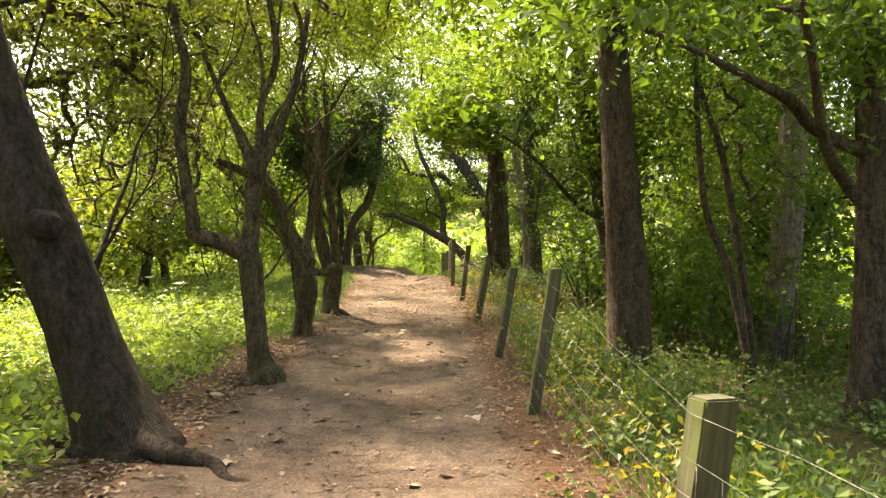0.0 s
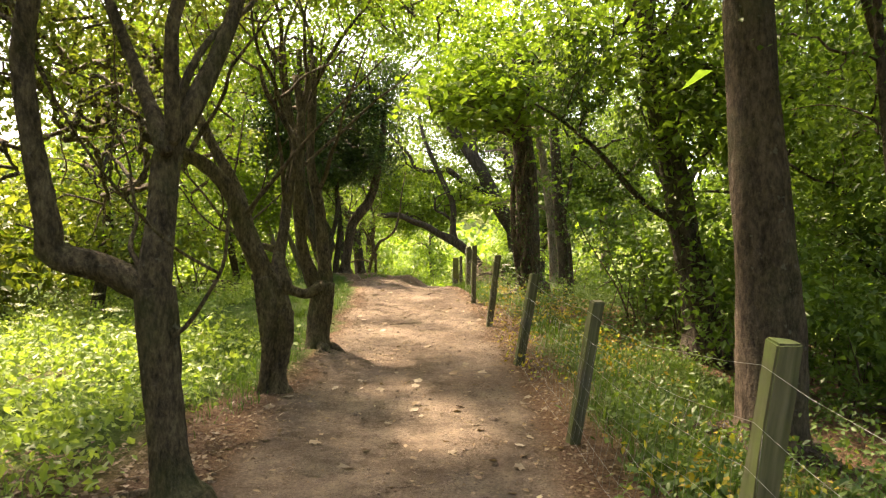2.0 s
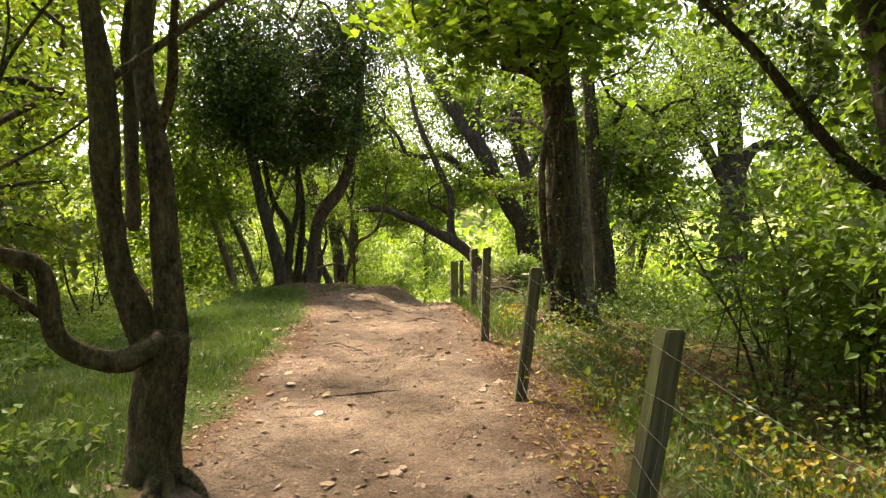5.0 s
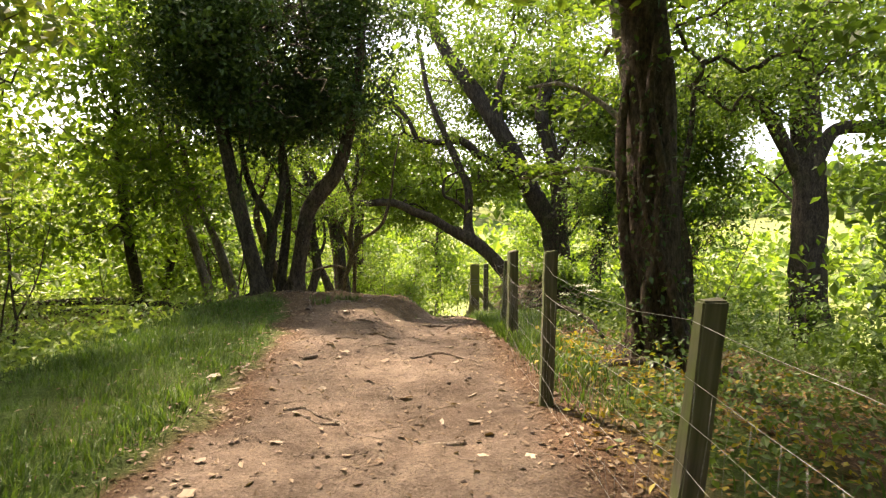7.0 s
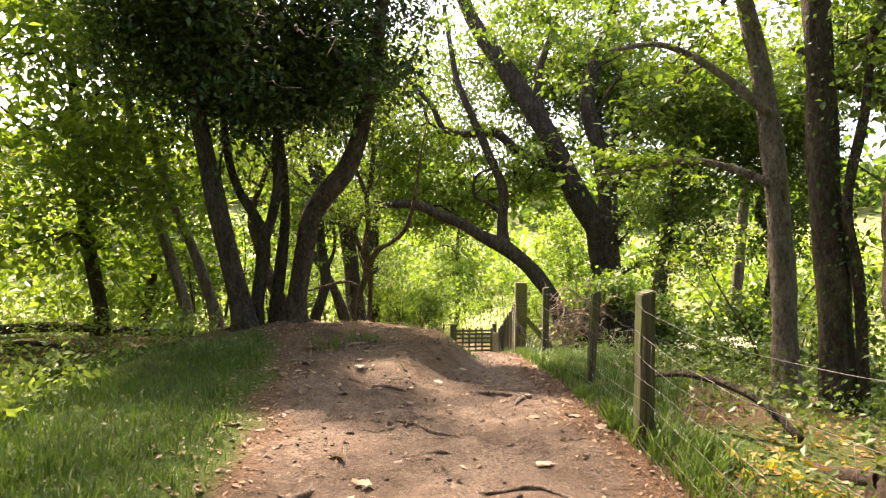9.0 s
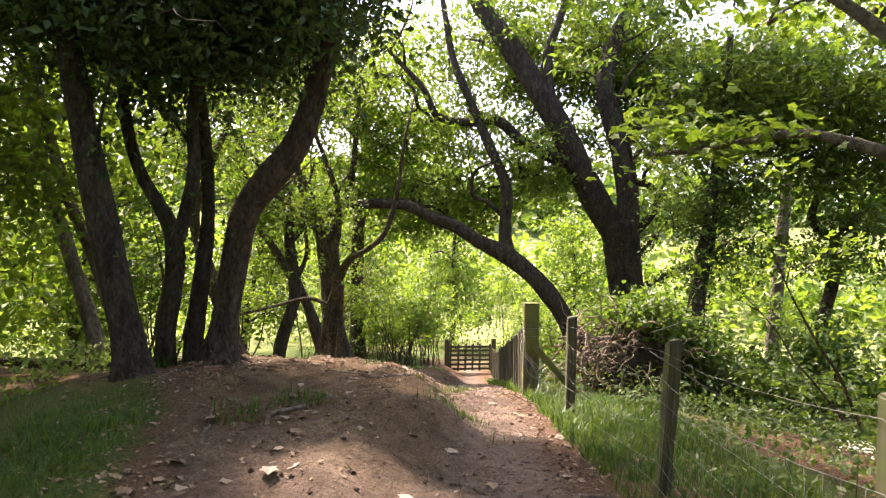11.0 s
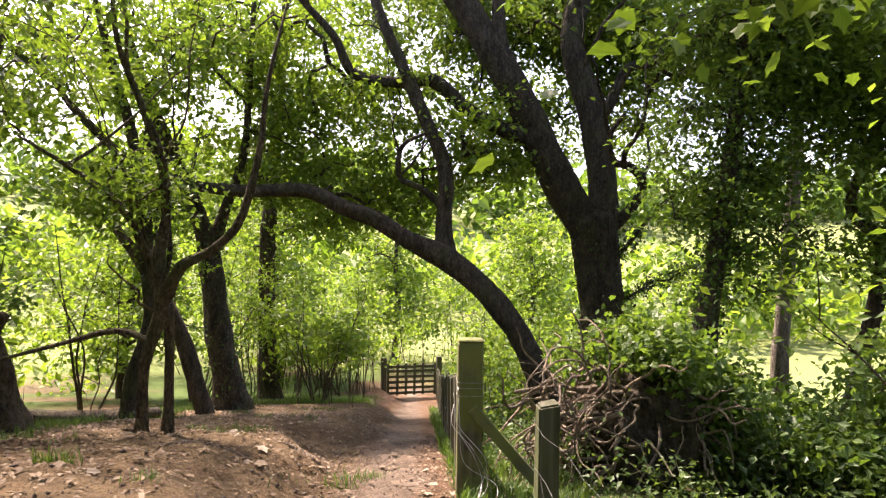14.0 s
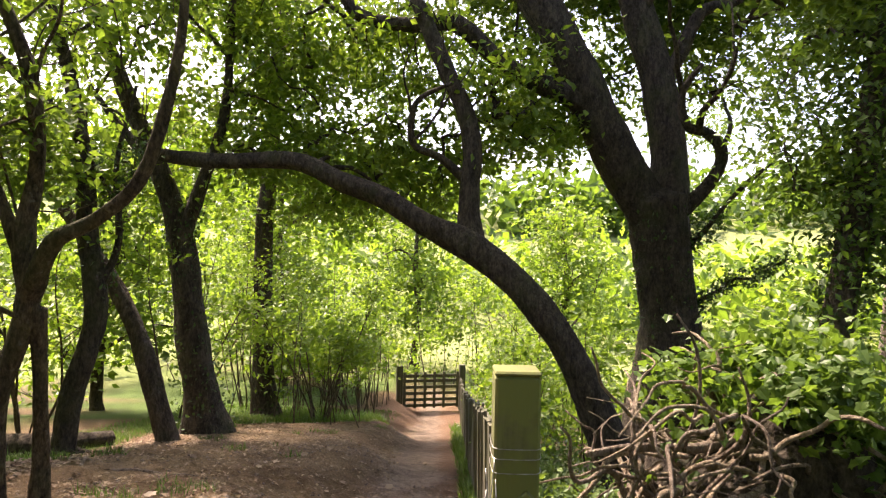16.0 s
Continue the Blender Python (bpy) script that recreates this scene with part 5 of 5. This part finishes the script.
thicket("undergrowth", "low nettles and brambles under the trees", [(1.0, 0, 9, 12, 0.02, 0.5, 1500), (0.9, 12, 8, 30, 0.02, 0.5, 1300), (0.45, 30, 1.6, 37, 0.02, 0.75, 160)], LEAF_NETTLE, 25, 0.16, 0.55, 0.07, 47)
thicket("yellowing_herbs", "yellowing herbs under the wire fence", [(0.8, 1, 2.0, 9, 0.02, 0.42, 120), (0.5, 11, 2.4, 20, 0.02, 0.34, 170)], LEAF_YELLOW, 12, 0.14, 0.5, 0.06, 147)
thicket("clearing_herbs", "low herbs in the clearing, with sunlight put into their colour", [(-9, 3, -2.8, 14, 0.02, 0.26, 1900), (-9, 14, -4.6, 22, 0.02, 0.3, 700), (-16, 4, -8, 22, 0.02, 0.45, 800), (-12, 20, -5, 30, 0.02, 0.5, 600)], LEAF_SUNLIT, 16, 0.17, 0.55, 0.095, 48)
# second box is out of view behind the start, added to darken the first trees
thicket("canopy", "leafy boughs over the path, and unseen ones added behind for shade", [(2, -6, 12, 30, 7.5, 11, 150), (-10, -8, 3, 1.0, 4.6, 8.5, 320), (-8, 17, -4, 28, 6.5, 9, 90), (0, 28, 8, 34, 7, 10, 60)], LEAF_MID, 56, 0.45, 0.28, 0.2, 49, category="canopy", gaps=-0.2)
thicket("far_trees", "sunlit trees across the bright field", [(-60, 70, 60, 92, 0, 8, 480), (34, -10, 60, 70, 0, 8, 380), (-70, -10, -36, 66, 0, 11, 400)], LEAF_LIME, 26, 1.3, 0.5, 1.1, 50, category="trees", gaps=-9)
# out of view; added to keep open skylight off the first trunks
thicket("woodland", "unseen wood added behind the start to block light", [(-14, -16, 14, -7, 0.1, 9, 600)], LEAF_MID, 50, 0.6, 0.45, 0.32, 51)
thicket("canopy", "thin sprays of leaves hanging high over the path", [(-2.4, 8, 1.4, 22, 6.0, 8.0, 230), (-2.0, 4.2, 2.8, 11.5, 4.8, 6.6, 110)], LEAF_LIME, 58, 0.34, 0.25, 0.125, 52, category="canopy", gaps=-0.2)
# added mostly above the view to cast shade; the last box backs the oak
thicket("canopy", "dark green boughs added high up, mostly unseen, to shade bank and verge", [(-2.8, 22, 0.9, 33, 7.6, 9.4, 260), (-5.5, 8, -2.5, 28, 6.8, 8.6, 170), (-9.5, 15, -5.5, 27, 5.8, 8.2, 170), (-9, 29, -4, 36, 6.6, 9, 130), (-3, 41, 8, 47, 7.8, 11.5, 170)], LEAF_MID, 58, 0.36, 0.28, 0.14, 54, category="canopy", gaps=-0.2)
thicket("hedgerow", "distant hedgerow on the rising field", [(-150, 128, 190, 150, 0, 11, 420), (90, -20, 130, 140, 0, 11, 260)], LEAF_MID, 36, 3.0, 0.5, 2.2, 53, category="hedge", gaps=-9)


# ---- fallen wood and roots ----
def log(name, label, pts, bark, seed):
    x, y, z, r = pts[0]
    run = spline(pts, 5)
    ob = new(name, mesh_from(name, *tubes([run], 12, 0.14, seed), bark))
    return tagged(ob, label, "log" if r > 0.06 else "branch")


def on_ground(pts):
    return [(x, y, float(ground_h(x, y)) + dz, r) for x, y, dz, r in pts]


log("fallen_log", "dark rotting log lying behind the bank", on_ground([(-9.8, 35.2, 0.1, 0.2), (-8, 35.7, 0.14, 0.19), (-6.4, 35.9, 0.12, 0.17), (-5.3, 36.1, 0.1, 0.12)]), BARK_DARK, 61)
log("fallen_log", "dark fallen branch across the hollow", on_ground([(-10.5, 27.6, 0.05, 0.1), (-8.8, 28.2, 0.2, 0.09), (-7.2, 28.6, 0.1, 0.07), (-6.2, 29.2, 0.05, 0.04)]), BARK_DARK, 62)
log("fallen_branch", "crooked dead branch in the hollow", on_ground([(-9.5, 26.2, 0.02, 0.04), (-8.2, 26.6, 0.12, 0.035), (-7.0, 26.4, 0.05, 0.02)]), BARK_DARK, 63)
log("fallen_branch", "crooked dead branch hanging by the fence", on_ground([(0.55, 21.6, 0.35, 0.02), (0.8, 21.3, 0.42, 0.028), (1.15, 21.0, 0.3, 0.032), (1.35, 20.7, 0.08, 0.03)]), BARK_DARK, 64)


def path_roots():
    rng = np.random.default_rng(71)
    spots = [(-1.3, 15.2, 0.2, 1.4), (-0.4, 16.9, 2.9, 1.6), (-1.8, 17.6, 0.3, 1.2), (-1.2, 18.6, -0.4, 1.1), (-0.5, 19.2, 2.6, 1.0), (-1.0, 19.9, 0.2, 1.4), (-2.1, 19.6, 0.4, 1.0),
             (-0.7, 20.7, 2.8, 1.2), (-1.6, 21.2, -0.3, 1.1), (-0.6, 21.9, 3.0, 0.9), (-1.0, 22.6, 0.5, 1.3), (-2.2, 22.4, 0.2, 1.2), (-1.2, 23.6, -0.6, 1.2), (-1.4, 24.6, 2.2, 1.6),
             (-2.4, 25.0, -0.5, 1.8), (-1.1, 25.6, 1.9, 1.3), (-2.0, 26.1, -0.2, 1.6), (-1.2, 26.8, 2.5, 1.2), (-3.0, 24.2, -0.9, 1.5), (-1.9, 27.6, -0.3, 1.6), (-2.8, 26.6, -0.1, 1.8),
             (-1.3, 28.4, 1.8, 1.3), (-2.9, 29.5, -0.5, 2.0), (-2.2, 30.6, 0.4, 1.6), (-4.6, 33.2, -0.6, 2.2), (-3.6, 32.2, -0.2, 1.8), (-1.5, 20.4, 0.1, 0.7), (-0.3, 23.0, 1.8, 0.8)]
    for x, y, a, ln in spots:
        pts, r = [], rng.uniform(0.013, 0.03)
        ln *= 1.5
        n = 12
        for k in range(n):
            f = k / (n - 1)
            pts.append((x, y, float(ground_h(x, y)) - 0.25 * r + 0.7 * r * math.sin(f * 8 + a) - 1.2 * r * f * f, r * (1 - 0.75 * f)))
            a += rng.normal(0, 0.45)
            x, y = x + math.cos(a) * ln / n, y + math.sin(a) * ln / n
        ob = new("tree_root", mesh_from("tree_root", *tubes([spline(pts, 4)], 8, 0.2, int(x * 100) % 97), ROOT))
        tagged(ob, "worn tree root breaking the trodden earth", "root", group="roots on the path")


path_roots()


def hazel(label, x, y, n, h, leaf, seed, bare=0.45):
    """A bush of several crooked stems from one stool."""
    rng = np.random.default_rng(seed)
    z = float(ground_h(x, y))
    root = tagged(empty("hazel_bush", x, y, z), label, "bush", group="thin-stemmed bushes under the trees")
    tips = []
    for i in range(n):
        a, ln = rng.uniform(0, 6.28), h * rng.uniform(0.7, 1.1)
        lean = rng.uniform(0.15, 0.5)
        p, d = np.array((x + 0.15 * math.cos(a), y + 0.15 * math.sin(a), z - 0.1)), np.array((math.cos(a) * lean, math.sin(a) * lean, 1.0))
        pts, r = [], rng.uniform(0.016, 0.034)
        for q in range(9):
            pts.append((*p, r * (1 - 0.8 * q / 8)))
            d = d + rng.normal(0, 0.16, 3) + (0, 0, 0.04)
            p = p + d / np.linalg.norm(d) * ln / 8
            if q / 8 > bare:
                tips.append(p + rng.normal(0, 0.2, 3))
        run = spline(pts, 4)
        part_mesh("stem", mesh_from("stem", *tubes([run], 7, 0.1, seed + i), BARK), root)
        side = []
        for q in range(5):
            o = run[rng.integers(8, len(run) - 4)]
            v = rng.normal(0, 1, 3) * (1, 1, 0.4) + (0, 0, 0.3)
            v = v / np.linalg.norm(v) * rng.uniform(0.4, 1.0)
            e = o[:3] + v
            side.append(np.array([(*o[:3], 0.009), (*(o[:3] + v * 0.5 + rng.normal(0, 0.06, 3)), 0.006), (*e, 0.003)]))
            if e[2] - z > bare * h * 0.8:
                tips.append(e)
        part_mesh("twig_work", mesh_from("twig_work", *tubes(side, 5), BARK), root)["kind"] = "stuff"
    p = sprays(np.array(tips), 30, 0.2, 0.35, rng)
    part_mesh("foliage", leaf_mesh("foliage", p, 0.11 * rng.uniform(0.6, 1.3, len(p)), leaf, rng, OVAL, 0.5), root)


for i, (x, y, n, h) in enumerate([(-3.0, 40.6, 6, 3.4), (-2.5, 43.2, 6, 3.0), (-3.6, 45.6, 6, 3.4), (-5.7, 39.6, 5, 4.2), (-6.9, 36.6, 5, 4.0), (-7.4, 33.2, 5, 3.8), (1.5, 41.5, 6, 3.2), (1.9, 45, 6, 3.4),
                                  (-6.4, 29.6, 4, 3.6), (4.4, 27.6, 5, 3.4), (-7.6, 23.0, 4, 3.4), (3.4, 16.4, 4, 2.6), (-5.4, 43.6, 5, 4.4)]):
    hazel("thin crooked grey-brown stems with bright green leaves", x, y, n, h, (LEAF_LIME, LEAF_LIME, LEAF_MID)[i % 3], 300 + 10 * i)


def root_plate():
    """An uprooted stump: earth and a tangle of bare roots, overgrown by ivy."""
    rng = np.random.default_rng(72)
    x0, y0 = 1.75, 30.7
    z0 = float(ground_h(x0, y0))
    root = tagged(empty("uprooted_stump", x0, y0, z0), "uprooted stump of tangled bare roots overgrown with ivy", "stump")
    bm = bmesh.new()
    bmesh.ops.create_icosphere(bm, subdivisions=4, radius=1)
    for v in bm.verts:
        k = 1 + 0.28 * noise.noise(v.co * 2.1) + 0.12 * noise.noise(v.co * 6)
        v.co = Vector((v.co.x * 0.85 * k, v.co.y * 0.6 * k, 0.5 + v.co.z * 0.8 * k))
    ob = part("earth_ball", bm, BARK_DARK, root, "dark earth clinging to the roots")
    ob.matrix_world = pose(x0 + 0.25, y0, z0)
    for i in range(140):
        az = rng.uniform(0, 2 * np.pi)
        el = rng.uniform(-0.1, 1.1)
        d = np.array((math.cos(az) * math.cos(el), math.sin(az) * math.cos(el) * 0.7, math.sin(el)))
        p = np.array((x0 + 0.2, y0, z0 + 0.55)) + d * (0.55, 0.45, 0.5)
        if i < 60:
            p[1] -= 0.15
            d = d + (-0.5, -0.5, 0)
        pts, r = [], rng.uniform(0.008, 0.03)
        if i >= 96:
            p = np.array((rng.uniform(0.9, 1.7), 30.05 + rng.normal(0, 0.1), z0 + rng.uniform(0.25, 1.4)))
            d, r = np.array((-0.9, -0.4, rng.normal(0.1, 0.3))), rng.uniform(0.012, 0.026)
        n = 9
        for k in range(n):
            f = k / (n - 1)
            pts.append((*p, r * (1 - 0.7 * f)))
            d = d + rng.normal(0, 0.42, 3) + (0, 0, -0.12)
            d /= np.linalg.norm(d)
            p = p + d * rng.uniform(0.09, 0.2)
            p[2] = max(p[2], float(ground_h(p[0], p[1])) + 0.02)
        part_mesh("bare_root", mesh_from("bare_root", *tubes([spline(pts, 4)], 6, 0.15, i), ROOT_PALE if i % 3 else ROOT), root)
    x = rng.normal(2.45, 0.45, 150)
    c = np.stack((x, rng.normal(y0 + 0.1, 0.35, 150), z0 + 0.3 + rng.uniform(0.1 + 0.65 * smooth01((2.7 - x) / 0.6), 1, 150) * (1.5 - 0.5 * np.abs(x - 2.2))), -1)
    p = sprays(c, 42, 0.14, 0.8, rng)
    part_mesh("ivy", leaf_mesh("ivy", p, rng.uniform(0.055, 0.1, len(p)), LEAF_MID, rng, LOBED, 0.7), root, "green ivy leaves")


root_plate()
log("fallen_branch", "pale broken branch sticking out of the stump", [(1.7, 30.4, 0.75, 0.035), (1.3, 30.2, 0.72, 0.034), (0.9, 30.05, 0.76, 0.03), (0.55, 29.95, 0.74, 0.02)], ROOT, 65)
log("fallen_branch", "thin pale stem curving up from the stump", [(1.2, 30.1, 0.75, 0.012), (1.25, 30.0, 1.1, 0.011), (1.22, 30.0, 1.4, 0.01), (1.1, 30.0, 1.6, 0.006)], ROOT, 66)


def umbels():
    rng = np.random.default_rng(84)
    for x, y in [(-7.4, 14.6), (-6.6, 13.8), (-5.9, 14.9), (-8.3, 13.2), (-7.0, 16.2), (-4.9, 12.6), (1.15, 22.6), (1.5, 22.2), (1.3, 21.9), (-5.2, 16.8)]:
        z = float(ground_h(x, y))
        h = rng.uniform(0.45, 0.7)
        root = tagged(empty("flowering_herb", x, y, z), "white flat flower head on a thin green stem", "flower", group="white flowers in the clearing")
        part_mesh("stem", mesh_from("stem", *tubes([np.array([(x, y, z - 0.02, 0.004), (x + 0.02, y, z + h * 0.5, 0.004), (x + 0.03, y, z + h, 0.003)])], 5), GRASS), root)
        p = np.stack((x + 0.03 + rng.normal(0, 0.06, 90), y + rng.normal(0, 0.06, 90), z + h + rng.normal(0.01, 0.012, 90)), -1)
        part_mesh("flower_head", leaf_mesh("flower_head", p, 0.022, PETAL, rng, OVAL, 0.3), root, "tiny white petals")["kind"] = "stuff"


umbels()

# ---- litter and grass ----
def scatter(n, x0, x1, y0, y1, rng, keep):
    x, y = rng.uniform(x0, x1, n), rng.uniform(y0, y1, n)
    k = rng.uniform(0, 1, n) < keep(x, y)
    return x[k], y[k]


def litter():
    rng = np.random.default_rng(81)

    def edges(x, y):
        l, r = left_edge(y), right_edge(y)
        near = np.exp(-((x - r - 0.05) / 0.28) ** 2) + 0.9 * np.exp(-((x - l + 0.1) / 0.4) ** 2)
        return np.clip(near + 0.14 + 0.3 * (wave(x, y, 1.6, 6.0) > 0.45) + 0.14 * (y > 24) * (x < -1.2), 0, 1) * np.where(x < l - 1.2, 0.3, 1)

    for name, n, size, sh, mat, fn, box_ in (
            ("dead_leaves", 46000, 0.05, OVAL, LITTER, edges, (-5, 1.6, -1, 34)),
            ("large_dead_leaves", 700, 0.085, LOBED, LITTER, lambda x, y: 0.55 + 0 * x, (-3.2, 0.8, 1, 38)),
            ("pale_dead_leaves", 520, 0.10, LOBED, LITTER_PALE, lambda x, y: 0.35 + 0.4 * (wave(x, y, 1.1, 9.0) > 0.2), (-2.6, 0.7, 1, 31)),
            ("bank_leaf_litter", 16000, 0.055, OVAL, LITTER, lambda x, y: 0.35 + 0.5 * (wave(x, y, 1.3, 5.0) > 0.0), (-5.2, -1.0, 26, 40)),
            ("orange_dead_leaves", 18000, 0.07, OVAL, LITTER_ORANGE, lambda x, y: np.exp(-((y - 17.5) / 4.5) ** 2) * smooth01((x - 0.3) / 0.3), (0.3, 4, 8, 28)),
            ("fallen_leaves_by_trees", 9000, 0.06, OVAL, LITTER, lambda x, y: 0.8 + 0 * x, (-5.5, -2, 2, 9))):
        x, y = scatter(n, box_[0], box_[1], box_[2], box_[3], rng, fn)
        p = np.stack((x, y, ground_h(x, y) + rng.uniform(0.006, 0.02, len(x))), -1)
        tagged(new(name, leaf_mesh(name, p, size * rng.uniform(0.5, 1.35, len(p)), mat, rng, sh, 0.22)), "curled brown dead leaves strewn on the earth", "leaf litter", kind="stuff")
    x, y = scatter(2600, -3.2, 0.9, 0, 32, rng, lambda x, y: 0.6 + 0 * x)
    v, f, k = tubes([np.array([(a, b, float(ground_h(a, b)) + 0.006, 0.003), (a + l * math.cos(t), b + l * math.sin(t), float(ground_h(a + l * math.cos(t), b + l * math.sin(t))) + 0.008, 0.002)])
                     for a, b, l, t in zip(x[:900], y[:900], rng.uniform(0.05, 0.28, 900), rng.uniform(0, 6.28, 900))], 4)
    tagged(new("fallen_twigs", mesh_from("fallen_twigs", v, f, k, ROOT)), "short dry twigs lying on the path", "twigs", kind="stuff")


litter()


def clods():
    """Crumbs of earth and small stones on the trodden ground."""
    rng = np.random.default_rng(85)
    corner = np.array([(1, 0, 0), (-1, 0, 0), (0, 1, 0), (0, -1, 0), (0, 0, 1), (0, 0, -1)], float)
    faces = np.array([(0, 2, 4), (2, 1, 4), (1, 3, 4), (3, 0, 4), (2, 0, 5), (1, 2, 5), (3, 1, 5), (0, 3, 5)])
    x, y = scatter(9000, -4.2, 0.5, 1, 36, rng, lambda x, y: (0.25 + 0.6 * (y > 21) + 0.4 * (wave(x, y, 1.9, 8.0) > 0.3)) * (x > left_edge(y)) * (x < right_edge(y) + 0.1))
    n = len(x)
    size = 0.008 + 0.022 * rng.uniform(0, 1, n) ** 3
    v = corner[None] * rng.uniform(0.5, 1.3, (n, 6, 1)) * size[:, None, None] * (1, 1, 0.7) + np.stack((x, y, ground_h(x, y) + 0.2 * size), -1)[:, None]
    f = (np.arange(n) * 6)[:, None, None] + faces[None]
    tagged(new("clods", mesh_from("clods", v.reshape(-1, 3), f.ravel(), np.full(n * 8, 3), CLOD, True)), "crumbs of brown earth and small stones", "stones", kind="stuff")


clods()


def grass():
    rng = np.random.default_rng(82)

    def verge(x, y):
        l, r = left_edge(y), right_edge(y)
        a = smooth01((l - 0.05 - x) / 0.25) * smooth01((x - l + 2.6) / 1.0) * smooth01((y - 9) / 3) * smooth01((25 - y) / 2)
        b = smooth01((x - r - 0.08) / 0.12) * smooth01((r + 0.9 + 0.8 * smooth01((y - 21) / 3) - x) / 0.4) * smooth01((y - 17) / 2)
        c = smooth01((wave(x, y, 2.1, 7.0) - 0.5) / 0.25) * smooth01((y - 21) / 2) * smooth01((-1.2 - x) / 0.4) * 0.7
        f = np.exp(-((x + 1.25 - 0.25 * np.sin(y * 1.3)) / 0.22) ** 2) * smooth01((y - 23.5) / 1.5) * smooth01((31 - y) / 2) * (wave(x, y, 3.1, 2.0) > 0.1)
        g = smooth01((x - 0.95) / 0.3) * smooth01((17 - y) / 4) * (0.25 + 0.35 * (wave(x, y, 1.3, 3.0) > 0))
        d = smooth01((l - 0.1 - x) / 0.5) * smooth01((y - 29.5) / 2) * 0.7
        e = smooth01((l - 0.6 - x) / 0.8) * smooth01((9 - y) / 3) * 0.5
        return np.clip(np.maximum.reduce((a, b, c, d, e, f, g)), 0, 1) * (0.35 + 0.65 * (wave(x, y, 5.0, 1.0) > -0.2))

    x, y = scatter(620000, -6.5, 3.2, 1, 44, rng, verge)
    p = np.stack((x, y, ground_h(x, y) - 0.01), -1)
    s = 0.10 * rng.uniform(0.4, 1.5, len(p)) * (1 + 0.5 * wave(x, y, 1.2, 4.0)) * np.where(x > -0.3, 1.5, 1.0)
    tagged(new("grass", leaf_mesh("grass", p, s, GRASS, rng, BLADE, 0.45, True)), "lush green grass along the path's edges", "grass", kind="stuff")


grass()
